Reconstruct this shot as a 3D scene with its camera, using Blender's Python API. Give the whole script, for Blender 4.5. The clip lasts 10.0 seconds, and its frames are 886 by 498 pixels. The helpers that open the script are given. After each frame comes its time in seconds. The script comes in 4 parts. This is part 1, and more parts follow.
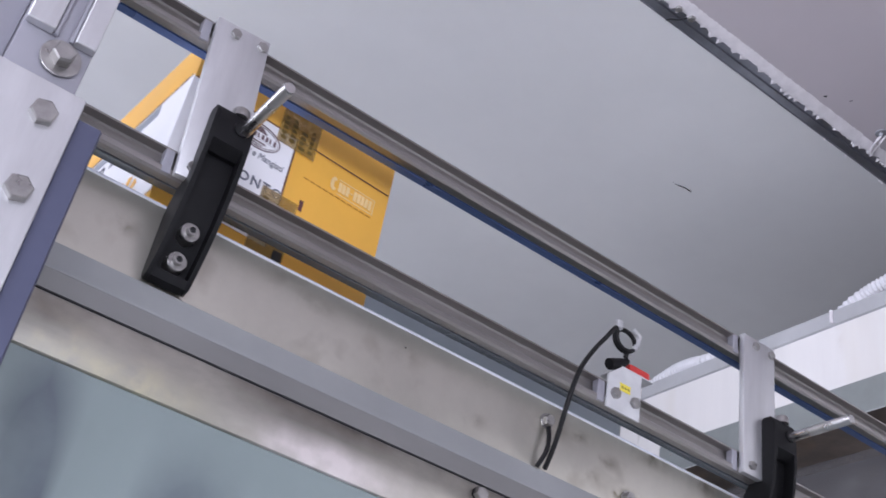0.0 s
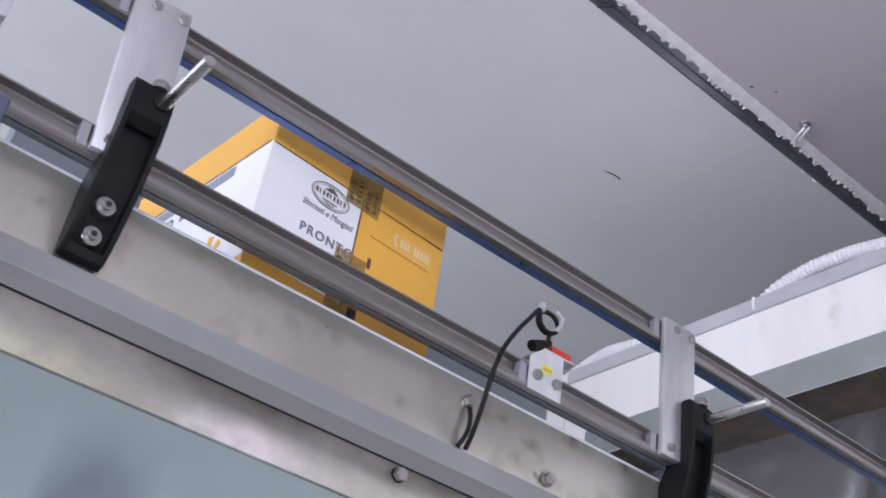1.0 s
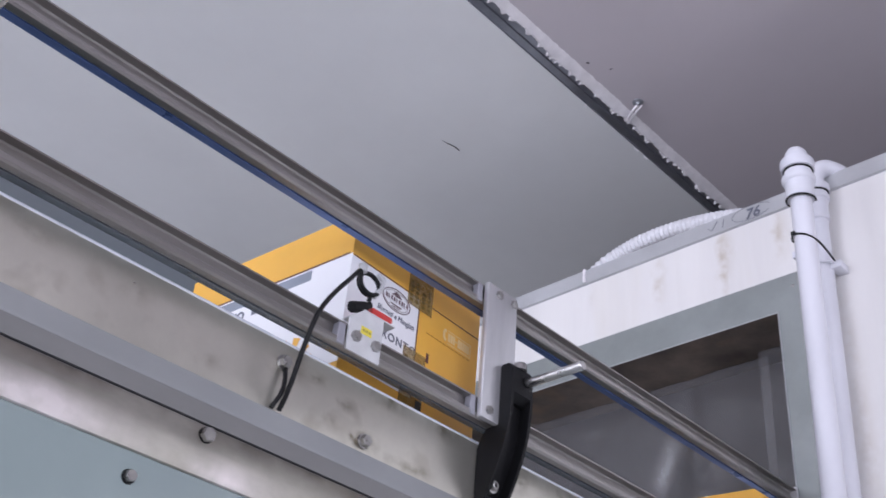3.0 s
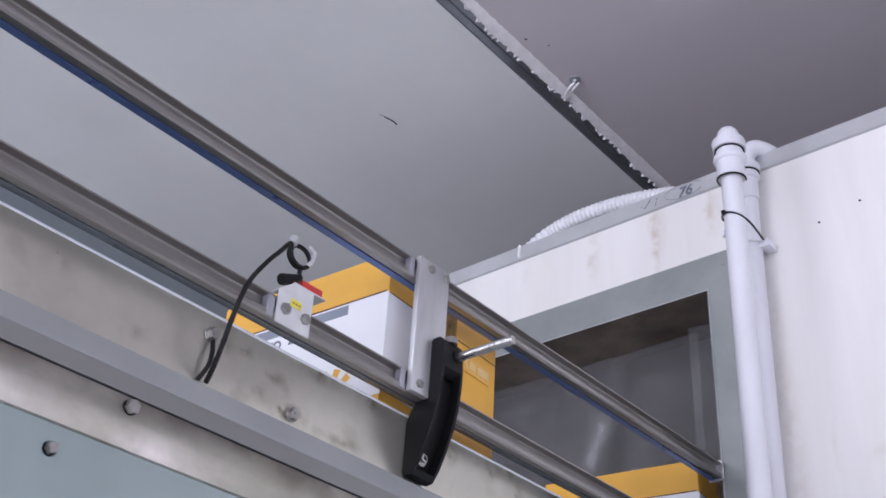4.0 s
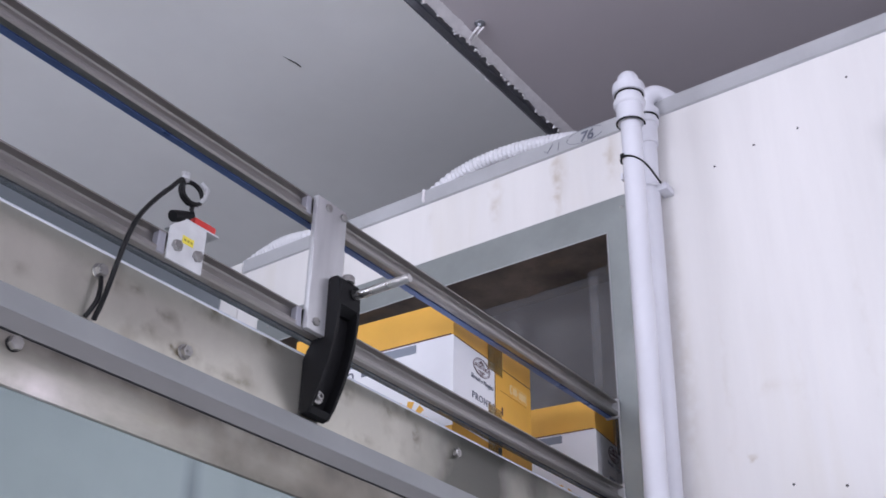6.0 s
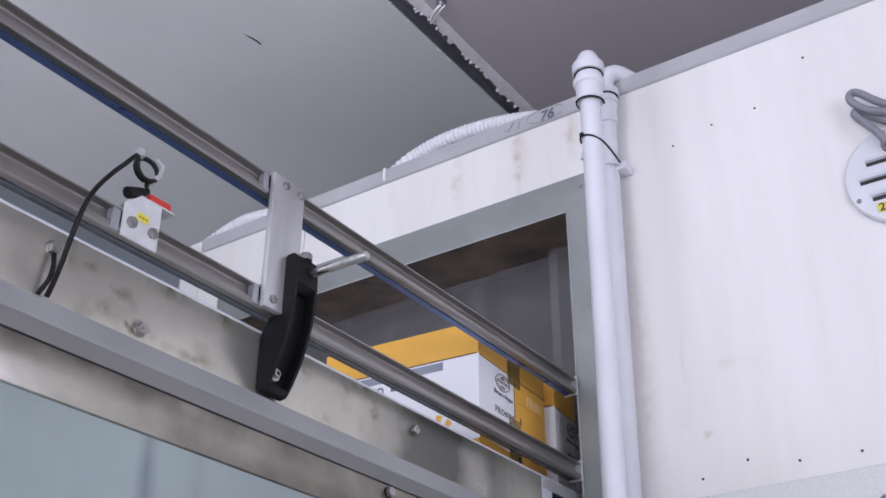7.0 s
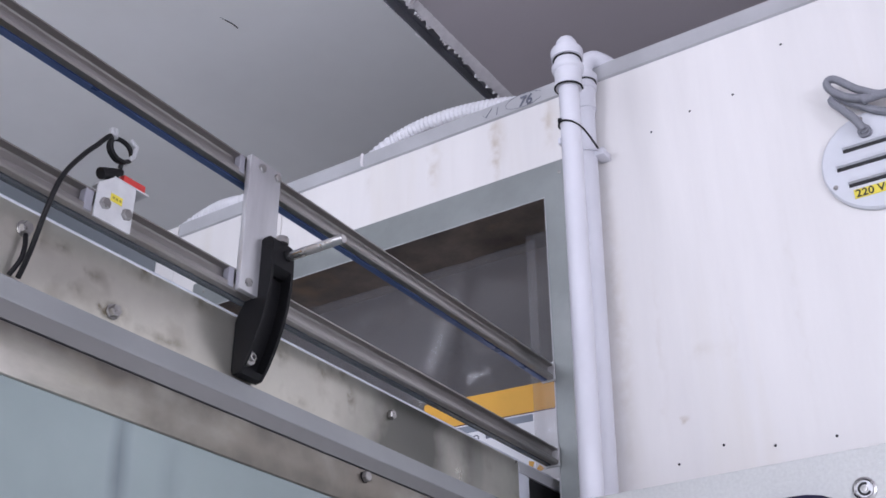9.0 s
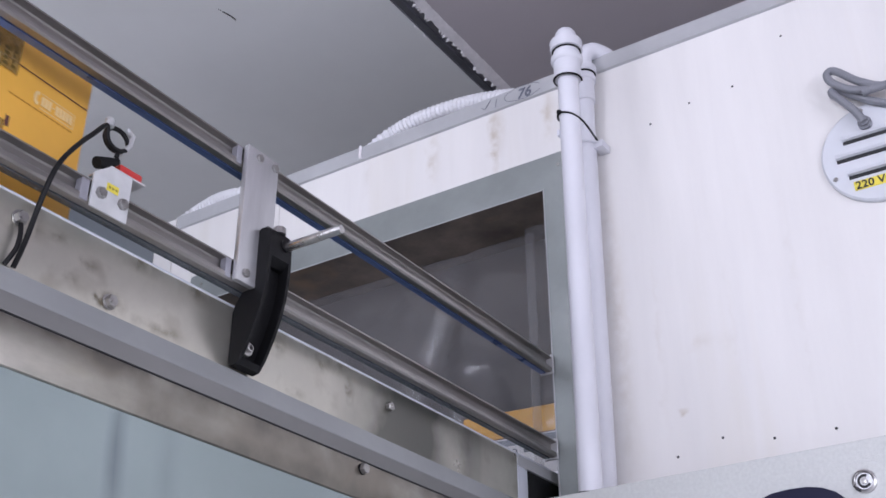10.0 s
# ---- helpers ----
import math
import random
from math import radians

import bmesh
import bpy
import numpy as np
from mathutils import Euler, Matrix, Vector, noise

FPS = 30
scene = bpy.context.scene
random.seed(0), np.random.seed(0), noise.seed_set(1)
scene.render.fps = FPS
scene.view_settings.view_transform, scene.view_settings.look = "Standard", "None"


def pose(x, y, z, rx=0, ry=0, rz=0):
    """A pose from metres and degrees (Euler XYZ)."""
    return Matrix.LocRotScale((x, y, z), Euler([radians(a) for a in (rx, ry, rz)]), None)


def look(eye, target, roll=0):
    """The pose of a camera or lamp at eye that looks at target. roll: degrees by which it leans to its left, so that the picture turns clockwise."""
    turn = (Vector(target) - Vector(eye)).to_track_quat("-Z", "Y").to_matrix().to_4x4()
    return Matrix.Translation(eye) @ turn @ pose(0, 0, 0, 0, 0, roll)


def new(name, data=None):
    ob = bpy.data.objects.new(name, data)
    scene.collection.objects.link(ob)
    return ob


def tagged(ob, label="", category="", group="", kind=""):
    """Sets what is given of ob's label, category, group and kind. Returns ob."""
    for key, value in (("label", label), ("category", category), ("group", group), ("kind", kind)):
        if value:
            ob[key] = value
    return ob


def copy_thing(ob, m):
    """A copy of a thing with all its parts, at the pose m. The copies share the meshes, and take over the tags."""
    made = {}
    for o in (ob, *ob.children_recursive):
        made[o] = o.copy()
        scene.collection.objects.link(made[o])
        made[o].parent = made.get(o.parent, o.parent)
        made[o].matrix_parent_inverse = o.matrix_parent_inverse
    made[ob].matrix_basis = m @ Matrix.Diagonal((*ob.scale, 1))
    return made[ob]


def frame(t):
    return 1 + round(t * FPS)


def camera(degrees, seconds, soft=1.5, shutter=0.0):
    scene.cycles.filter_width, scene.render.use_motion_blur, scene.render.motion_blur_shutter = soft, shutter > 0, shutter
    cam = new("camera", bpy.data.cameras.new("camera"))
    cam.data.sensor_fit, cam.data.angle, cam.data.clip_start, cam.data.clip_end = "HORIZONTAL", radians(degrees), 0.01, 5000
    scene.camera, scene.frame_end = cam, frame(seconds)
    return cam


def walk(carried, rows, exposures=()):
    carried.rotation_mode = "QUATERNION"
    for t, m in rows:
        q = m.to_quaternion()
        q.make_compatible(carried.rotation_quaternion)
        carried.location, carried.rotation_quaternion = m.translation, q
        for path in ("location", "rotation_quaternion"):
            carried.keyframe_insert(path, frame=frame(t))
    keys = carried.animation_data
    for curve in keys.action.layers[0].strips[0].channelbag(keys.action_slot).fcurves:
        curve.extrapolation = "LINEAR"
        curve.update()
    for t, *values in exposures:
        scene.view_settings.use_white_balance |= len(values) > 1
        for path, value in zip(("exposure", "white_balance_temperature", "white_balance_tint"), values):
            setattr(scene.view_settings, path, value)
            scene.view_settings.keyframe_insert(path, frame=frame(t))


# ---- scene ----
cam = camera(44.03, 10.0, soft=1.6, shutter=0.5)
# seconds, eye x y z, yaw, pitch, roll
PATH = [
    (0.0, 1.1038, -0.1331, 1.6299, 53.3932, 34.3457, -9.0414),
    (0.5, 1.1045, -0.1248, 1.6266, 51.8279, 34.2946, -8.5112),
    (1.0, 1.1053, -0.1153, 1.6285, 50.0781, 34.1085, -7.7676),
    (1.5, 1.1057, -0.1014, 1.6282, 48.2368, 34.1861, -6.9799),
    (2.0, 1.1063, -0.0879, 1.6298, 46.3059, 34.0735, -6.2825),
    (2.5, 1.1091, -0.0721, 1.6265, 44.5845, 33.9577, -5.2827),
    (4.0, 1.1216, -0.0516, 1.6256, 39.8993, 32.5364, -3.3242),
    (4.5, 1.1244, -0.0445, 1.6231, 38.6992, 31.9929, -2.8714),
    (5.0, 1.1272, -0.0369, 1.617, 37.6152, 31.3537, -2.5113),
    (5.5, 1.1305, -0.0308, 1.6128, 36.8956, 30.7579, -1.7501),
    (7.0, 1.1456, -0.0211, 1.6046, 34.3211, 29.0901, -0.1559),
    (7.5, 1.1428, -0.0184, 1.6035, 34.0518, 28.9207, -0.0461),
    (8.0, 1.1436, -0.0163, 1.6022, 33.5951, 28.7429, -0.0495),
    (8.5, 1.1435, -0.0131, 1.602, 33.3635, 28.5967, 0.08),
    (9.0, 1.1396, -0.0098, 1.6017, 33.2209, 28.51, 0.2131),
    (9.5, 1.137, -0.0047, 1.6008, 33.0913, 28.1948, 0.1976),
    (10.0, 1.1335, -0.0001, 1.6001, 33.1268, 28.2515, 0.2035),
]
walk(cam, [(t, pose(x, y, z, 90 + p, r, w)) for t, x, y, z, w, p, r in PATH], [(0, 0.0), (2.5, -0.03), (4.5, -0.09), (7, -0.10), (10, -0.08)])

# ---- light ----
world = bpy.data.worlds.new("world")
scene.world = world
world.use_nodes = True
wn = world.node_tree
sky = wn.nodes.new("ShaderNodeTexSky")
sky.sky_type, sky.sun_disc = "NISHITA", False
sky.sun_elevation, sky.sun_rotation = radians(50), radians(150)
wn.links.new(sky.outputs[0], wn.nodes["Background"].inputs[0])
wn.nodes["Background"].inputs[1].default_value = 0.1


def area(name, m, sx, sy, watts, colour):
    """Daylight that stands in an opening of the hall."""
    data = bpy.data.lights.new(name, "AREA")
    data.shape, data.size, data.size_y, data.energy, data.color = "RECTANGLE", sx, sy, watts, colour
    ob = new(name, data)
    ob.matrix_world = m
    return ob


DAY = (0.852, 0.872, 1.065)
area("daylight_door", look((-0.9, -5.45, 2.0), (-0.7, 2.0, 2.3)), 6.0, 3.6, 455, DAY)
area("daylight_window", look((5.02, -1.9, 2.0), (0.0, -1.7, 2.05)), 3.4, 2.1, 170, DAY)

# ---- materials ----
MATS = {}


def mat(name, base, rough=0.5, metal=0.0, vary=0.08, scale=6.0, bump=0.0, bump_scale=60.0, stretch=(1, 1, 1), coat=0.0,
        stain=None, stain_scale=3.0, stain_amount=0.0, rough_vary=0.1, spec=0.5, per_object=0.0):
    """A surface with two scales of variation in colour and gloss, and fine relief."""
    m = bpy.data.materials.new(name)
    m.use_nodes = True
    nt = m.node_tree
    N, L = nt.nodes, nt.links
    b = N["Principled BSDF"]
    co = N.new("ShaderNodeTexCoord")
    mp = N.new("ShaderNodeMapping")
    mp.inputs["Scale"].default_value = stretch
    L.new(co.outputs["Object"], mp.inputs["Vector"])

    def noise_tex(sc, detail=5, rg=0.55):
        n = N.new("ShaderNodeTexNoise")
        n.inputs["Scale"].default_value, n.inputs["Detail"].default_value, n.inputs["Roughness"].default_value = sc, detail, rg
        L.new(mp.outputs[0], n.inputs["Vector"])
        return n

    def mix(kind, fac, a, c):
        x = N.new("ShaderNodeMix")
        x.data_type, x.blend_type = "RGBA", kind
        for sock, v in ((x.inputs[0], fac), (x.inputs[6], a), (x.inputs[7], c)):
            if hasattr(v, "node"):
                L.new(v, sock)
            elif isinstance(v, (int, float)):
                sock.default_value = v
            else:
                sock.default_value = (*v, 1)
        return x.outputs[2]

    big, fine = noise_tex(scale), noise_tex(scale * 9, 6, 0.6)
    dark = tuple(c * (1 - 2.2 * vary) for c in base)
    light = tuple(min(1, c * (1 + 1.2 * vary)) for c in base)
    ramp = N.new("ShaderNodeValToRGB")
    ramp.color_ramp.elements[0].position, ramp.color_ramp.elements[1].position = 0.32, 0.68
    ramp.color_ramp.elements[0].color, ramp.color_ramp.elements[1].color = (*dark, 1), (*light, 1)
    L.new(big.outputs["Fac"], ramp.inputs[0])
    r2 = N.new("ShaderNodeValToRGB")
    r2.color_ramp.elements[0].color = (1 - vary, 1 - vary, 1 - vary, 1)
    r2.color_ramp.elements[1].color = (1 + vary * 0.5,) * 3 + (1,)
    L.new(fine.outputs["Fac"], r2.inputs[0])
    col = mix("MULTIPLY", 1.0, ramp.outputs[0], r2.outputs[0])
    if stain:
        st = noise_tex(stain_scale, 3, 0.5)
        r3 = N.new("ShaderNodeValToRGB")
        r3.color_ramp.elements[0].position, r3.color_ramp.elements[1].position = 0.56, 0.7
        r3.color_ramp.elements[0].color, r3.color_ramp.elements[1].color = (0, 0, 0, 1), (stain_amount,) * 3 + (1,)
        L.new(st.outputs["Fac"], r3.inputs[0])
        col = mix("MIX", r3.outputs[0], col, stain)
    if per_object:
        info = N.new("ShaderNodeObjectInfo")
        mr = N.new("ShaderNodeMapRange")
        mr.inputs[3].default_value, mr.inputs[4].default_value = 1 - per_object, 1 + per_object
        L.new(info.outputs["Random"], mr.inputs[0])
        col = mix("MULTIPLY", 1.0, col, mr.outputs[0])
    L.new(col, b.inputs["Base Color"])
    rr = N.new("ShaderNodeMapRange")
    rr.inputs[3].default_value, rr.inputs[4].default_value = max(0.02, rough - rough_vary), min(1, rough + rough_vary)
    L.new(big.outputs["Fac"], rr.inputs[0])
    L.new(rr.outputs[0], b.inputs["Roughness"])
    b.inputs["Metallic"].default_value = metal
    b.inputs["Specular IOR Level"].default_value = spec
    b.inputs["Coat Weight"].default_value = coat
    if bump:
        bn = noise_tex(bump_scale, 4)
        bp = N.new("ShaderNodeBump")
        bp.inputs["Strength"].default_value, bp.inputs["Distance"].default_value = bump, 0.002
        L.new(bn.outputs["Fac"], bp.inputs["Height"])
        L.new(bp.outputs[0], b.inputs["Normal"])
    MATS[name] = m
    return m


def streaks(m, rows, tint, axis="X", scale=26, gain=1.0, wobble=0.05):
    """Rust runs, smudges and painted reflections: place along the axis, half width, lower and upper height, strength.
    """
    nt = m.node_tree
    N, L = nt.nodes, nt.links
    b = N["Principled BSDF"]
    src = b.inputs["Base Color"].links[0].from_socket
    co = N.new("ShaderNodeTexCoord")
    xyz = N.new("ShaderNodeSeparateXYZ")
    L.new(co.outputs["Object"], xyz.inputs[0])
    n = N.new("ShaderNodeTexNoise")
    n.inputs["Scale"].default_value, n.inputs["Detail"].default_value = scale, 5
    L.new(co.outputs["Object"], n.inputs["Vector"])

    def op(kind, a, c=None, clamp=False):
        x = N.new("ShaderNodeMath")
        x.operation, x.use_clamp = kind, clamp
        for sock, v in zip(x.inputs, (a, c)):
            if v is None:
                continue
            if hasattr(v, "node"):
                L.new(v, sock)
            else:
                sock.default_value = v
        return x.outputs[0]
    wob = op("MULTIPLY", op("SUBTRACT", n.outputs["Fac"], 0.5), wobble)
    xx = op("ADD", xyz.outputs[axis], wob)
    total = None
    for x0, w, z0, z1, k in rows:
        side = op("SUBTRACT", 1.0, op("DIVIDE", op("ABSOLUTE", op("SUBTRACT", xx, x0)), w), True)
        zc, zh = (z0 + z1) / 2, (z1 - z0) / 2
        high = op("SUBTRACT", 1.0, op("DIVIDE", op("ABSOLUTE", op("SUBTRACT", xyz.outputs["Z"], zc)), zh), True)
        mask = op("MULTIPLY", op("MULTIPLY", op("POWER", side, 1.1), op("POWER", high, 1.0)), k)
        total = mask if total is None else op("ADD", total, mask, True)
    grain = op("MULTIPLY", op("SUBTRACT", n.outputs["Fac"], 0.30), 2.4, True)
    total = op("MULTIPLY", op("MULTIPLY", total, grain), gain, True)
    x = N.new("ShaderNodeMix")
    x.data_type = "RGBA"
    L.new(total, x.inputs[0])
    L.new(src, x.inputs[6])
    x.inputs[7].default_value = (*tint, 1)
    L.new(x.outputs[2], b.inputs["Base Color"])


PLATE = mat("stained_stainless_painted_reflections", (0.67, 0.65, 0.565), 0.29, 0.8, 0.055, 7, 0.09, 90, rough_vary=0.04, stain=(0.40, 0.37, 0.30), stain_scale=13, stain_amount=0.5)
streaks(PLATE, [(0.905, 0.030, 2.236, 2.275, 0.8), (1.565, 0.022, 2.262, 2.325, 0.8), (0.86, 0.022, 2.28, 2.31, 0.6), (0.83, 0.018, 2.25, 2.275, 0.5), (0.765, 0.03, 2.285, 2.33, 0.5), (1.44, 0.016, 2.265, 2.325, 0.9), (1.30, 0.03, 2.235, 2.26, 0.6),
                (1.25, 0.02, 2.29, 2.33, 0.5), (0.10, 0.02, 2.28, 2.31, 0.6), (0.50, 0.03, 2.285, 2.325, 0.4), (0.36, 0.04, 2.30, 2.33, 0.35), (1.02, 0.03, 2.24, 2.262, 0.5), (0.62, 0.025, 2.25, 2.28, 0.4), (1.36, 0.02, 2.30, 2.335, 0.6), (1.22, 0.08, 2.305, 2.36, 0.7), (1.06, 0.05, 2.31, 2.36, 0.6), (0.95, 0.06, 2.315, 2.36, 0.6), (1.40, 0.06, 2.31, 2.36, 0.7), (0.893, 0.022, 2.240, 2.270, 0.9), (0.985, 0.05, 2.235, 2.258, 0.6), (0.80, 0.02, 2.30, 2.325, 0.6)], (0.26, 0.23, 0.165), "Y", 42, 2.0, 0.05)
# broad dark reflections painted along the plate, strongest near the far end
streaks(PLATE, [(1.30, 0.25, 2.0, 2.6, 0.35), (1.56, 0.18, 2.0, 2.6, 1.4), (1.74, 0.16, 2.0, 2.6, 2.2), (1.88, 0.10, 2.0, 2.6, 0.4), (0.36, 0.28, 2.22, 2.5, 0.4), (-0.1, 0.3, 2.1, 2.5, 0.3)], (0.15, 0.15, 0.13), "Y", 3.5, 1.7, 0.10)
STRIP = mat("smeared_stainless_painted_gleams", (0.52, 0.505, 0.44), 0.33, 0.9, 0.12, 8, 0.05, 60, rough_vary=0.04, stretch=(1, 0.6, 1.5), stain=(0.36, 0.335, 0.26), stain_scale=9, stain_amount=0.7)
# dark reflections put into the colour: far end, then the upper half
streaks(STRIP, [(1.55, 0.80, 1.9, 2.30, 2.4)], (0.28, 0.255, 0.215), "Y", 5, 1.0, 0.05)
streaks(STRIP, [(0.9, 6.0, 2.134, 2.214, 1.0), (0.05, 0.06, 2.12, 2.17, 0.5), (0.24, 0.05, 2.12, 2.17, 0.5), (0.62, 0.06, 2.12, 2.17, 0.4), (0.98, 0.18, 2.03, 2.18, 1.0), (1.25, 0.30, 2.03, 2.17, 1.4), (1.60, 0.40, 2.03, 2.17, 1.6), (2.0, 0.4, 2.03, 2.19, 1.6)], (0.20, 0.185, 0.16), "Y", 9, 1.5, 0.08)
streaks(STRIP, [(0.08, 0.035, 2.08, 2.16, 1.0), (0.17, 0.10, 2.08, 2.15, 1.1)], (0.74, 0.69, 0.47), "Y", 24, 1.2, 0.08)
# pale pinkish gleams painted on the lower half
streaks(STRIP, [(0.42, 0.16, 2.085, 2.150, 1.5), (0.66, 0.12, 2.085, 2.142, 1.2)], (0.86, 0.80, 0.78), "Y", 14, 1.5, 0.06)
# the flange's lit upper and shaded lower face, as two separate greys
FLANGE = mat("grey_painted_flange", (0.305, 0.316, 0.314), 0.45, 0.15, 0.05, 5, 0.04, 120)
RETURN = mat("shaded_flange_grey", (0.215, 0.212, 0.208), 0.4, 0.35, 0.07, 6, 0.05, 90, stretch=(1, 0.4, 1))
RAIL = mat("anodised_rail", (0.345, 0.328, 0.314), 0.36, 0.85, 0.06, 5, 0.12, 90, stretch=(3, 0.3, 3), stain=(0.25, 0.225, 0.205), stain_scale=7, stain_amount=0.5)
ALU = mat("brushed_aluminium", (0.60, 0.60, 0.61), 0.4, 0.7, 0.04, 8, 0.05, 160, stretch=(1, 6, 1))
STEEL = mat("bright_steel", (0.62, 0.61, 0.60), 0.28, 1.0, 0.06, 30, 0.04, 200)
BOLT = mat("zinc_bolt", (0.41, 0.40, 0.385), 0.3, 0.9, 0.10, 60, 0.1, 300)
# pale bluish colour stands in for daylight gleaming on the steel edges
EDGE = mat("edge_steel_painted_gleam", (0.70, 0.72, 0.78), 0.35, 0.3, 0.04, 12)
BLACK = mat("black_nylon", (0.007, 0.007, 0.008), 0.5, 0, 0.1, 30, 0.1, 500, spec=0.22)
RUBBER = mat("black_cable_sheath", (0.008, 0.008, 0.009), 0.5, 0, 0.1, 40, spec=0.25)
# the sheet's blurred dark reflections are painted in by stain and streak colours
PANEL = mat("sheet_below_painted_reflections", (0.30, 0.362, 0.356), 0.22, 0.18, 0.05, 2, 0.03, 30, stain=(0.24, 0.29, 0.295), stain_scale=2.2, stain_amount=0.5)
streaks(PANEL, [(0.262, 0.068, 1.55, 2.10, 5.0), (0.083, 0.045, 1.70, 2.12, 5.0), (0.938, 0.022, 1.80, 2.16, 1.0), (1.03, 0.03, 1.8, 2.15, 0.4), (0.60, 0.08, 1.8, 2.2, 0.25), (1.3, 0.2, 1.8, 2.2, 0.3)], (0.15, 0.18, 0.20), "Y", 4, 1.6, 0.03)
WHITE_WALL = mat("white_sandwich_panel", (0.785, 0.765, 0.742), 0.42, 0, 0.018, 2.5, 0.05, 20, stretch=(5, 1, 0.5), stain=(0.72, 0.68, 0.60), stain_scale=1.6, stain_amount=0.35)

streaks(WHITE_WALL, [(-0.318, 0.030, 3.20, 3.42, 0.8), (-0.108, 0.034, 3.22, 3.42, 1.1), (-0.115, 0.016, 3.16, 3.32, 1.0), (0.055, 0.030, 3.21, 3.42, 0.9),
                     (-0.55, 0.025, 3.24, 3.42, 0.25), (0.39, 0.05, 2.54, 2.59, 0.35), (0.45, 0.03, 2.53, 2.58, 0.3), (0.335, 0.014, 2.40, 2.425, 0.7), (0.20, 0.03, 2.2, 3.3, 0.3), (0.214, 0.026, 2.15, 3.15, 0.35), (0.300, 0.010, 2.3, 2.9, 0.18), (0.62, 0.012, 2.3, 3.0, 0.14), (0.47, 0.010, 2.35, 2.8, 0.15), (0.335, 0.012, 2.402, 2.424, 1.2)], (0.50, 0.43, 0.33))
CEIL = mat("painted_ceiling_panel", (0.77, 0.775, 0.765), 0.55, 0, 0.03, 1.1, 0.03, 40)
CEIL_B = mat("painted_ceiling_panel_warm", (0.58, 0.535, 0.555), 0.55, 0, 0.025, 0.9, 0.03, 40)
TRIM = mat("grey_edge_trim", (0.51, 0.515, 0.525), 0.45, 0.25, 0.05, 5, 0.05, 80)
FRAME = mat("grey_opening_frame", (0.295, 0.318, 0.308), 0.42, 0.35, 0.06, 6, 0.06, 70, stain=(0.36, 0.375, 0.37), stain_scale=7, stain_amount=0.4)
SOFFIT = mat("worn_soffit", (0.185, 0.150, 0.125), 0.5, 0.1, 0.25, 6, 0.1, 40, stain=(0.29, 0.195, 0.115), stain_scale=4, stain_amount=0.7)
DARK_IN = mat("tunnel_lining", (0.475, 0.445, 0.43), 0.6, 0, 0.08, 2)
PVC = mat("white_pvc", (0.70, 0.70, 0.745), 0.35, 0, 0.02, 6, 0.02, 100)
CONDUIT = mat("white_corrugated_conduit", (0.74, 0.74, 0.76), 0.45, 0, 0.03, 8)
GREY_PVC = mat("grey_conduit", (0.22, 0.225, 0.25), 0.45, 0, 0.04, 20)
DISC = mat("pale_grey_plastic", (0.66, 0.675, 0.71), 0.38, 0, 0.02, 10)
DARK = mat("dark_slot", (0.02, 0.02, 0.022), 0.6)
SEALANT = mat("white_sealant", (0.86, 0.83, 0.84), 0.6, 0, 0.04, 30, 0.3, 160)
JOINT_METAL = mat("joint_metal", (0.30, 0.31, 0.33), 0.45, 0.5, 0.06, 12)
GAP_METAL = mat("joint_channel_metal", (0.36, 0.375, 0.42), 0.32, 0.9, 0.08, 9, 0.05, 40)
WHITE_METAL = mat("white_painted_bracket", (0.63, 0.635, 0.64), 0.42, 0.1, 0.04, 40)
CARD = mat("yellow_carton", (0.86, 0.465, 0.072), 0.5, 0, 0.03, 8, 0.06, 150)
PRINT = mat("white_print", (0.86, 0.86, 0.88), 0.45, 0, 0.015, 8)
INK = mat("brown_ink", (0.10, 0.035, 0.04), 0.55)
INK_GREY = mat("grey_ink", (0.16, 0.17, 0.21), 0.55)
INK_BLUE = mat("slate_band", (0.26, 0.29, 0.34), 0.5)
BADGE = mat("badge_ink", (0.17, 0.11, 0.125), 0.55)
RED = mat("red_plastic", (0.58, 0.045, 0.04), 0.4, 0, 0.05, 30)
YELLOW = mat("yellow_sticker", (0.88, 0.74, 0.09), 0.5)
FADED = mat("faded_sticker_ink", (0.38, 0.31, 0.05), 0.5)
BLUE_BLACK = mat("dark_blue_plastic", (0.010, 0.011, 0.036), 0.4, spec=0.2)
CABINET = mat("hammered_grey_paint", (0.69, 0.70, 0.675), 0.22, 0.0, 0.03, 160, 1.0, 420, spec=0.9)
COLUMN = mat("grey_aluminium_profile", (0.38, 0.38, 0.42), 0.45, 0.4, 0.03, 6)
FLOOR = mat("concrete_floor", (0.42, 0.41, 0.40), 0.5, 0, 0.06, 2, 0.1, 40)
HALL = mat("hall_paint", (0.66, 0.66, 0.65), 0.6, 0, 0.03, 1)
WEAR = mat("dark_blue_wear_plastic", (0.12, 0.185, 0.40), 0.3, 0.4, 0.05, 10)
SIDE_WALL = mat("slate_grey_wall_sheet", (0.20, 0.225, 0.245), 0.45, 0.1, 0.05, 2, 0.03, 40)
WEAR_GREY = mat("slate_wear_plastic", (0.32, 0.355, 0.40), 0.2, 0.7, 0.05, 10)
# column grey darkened to blue for the shade on its side face
SHADED_SIDE = mat("shaded_column_side", (0.11, 0.12, 0.19), 0.4, 0.4, 0.04, 8)
BELT = mat("green_belt", (0.16, 0.20, 0.19), 0.5, 0, 0.05, 10)


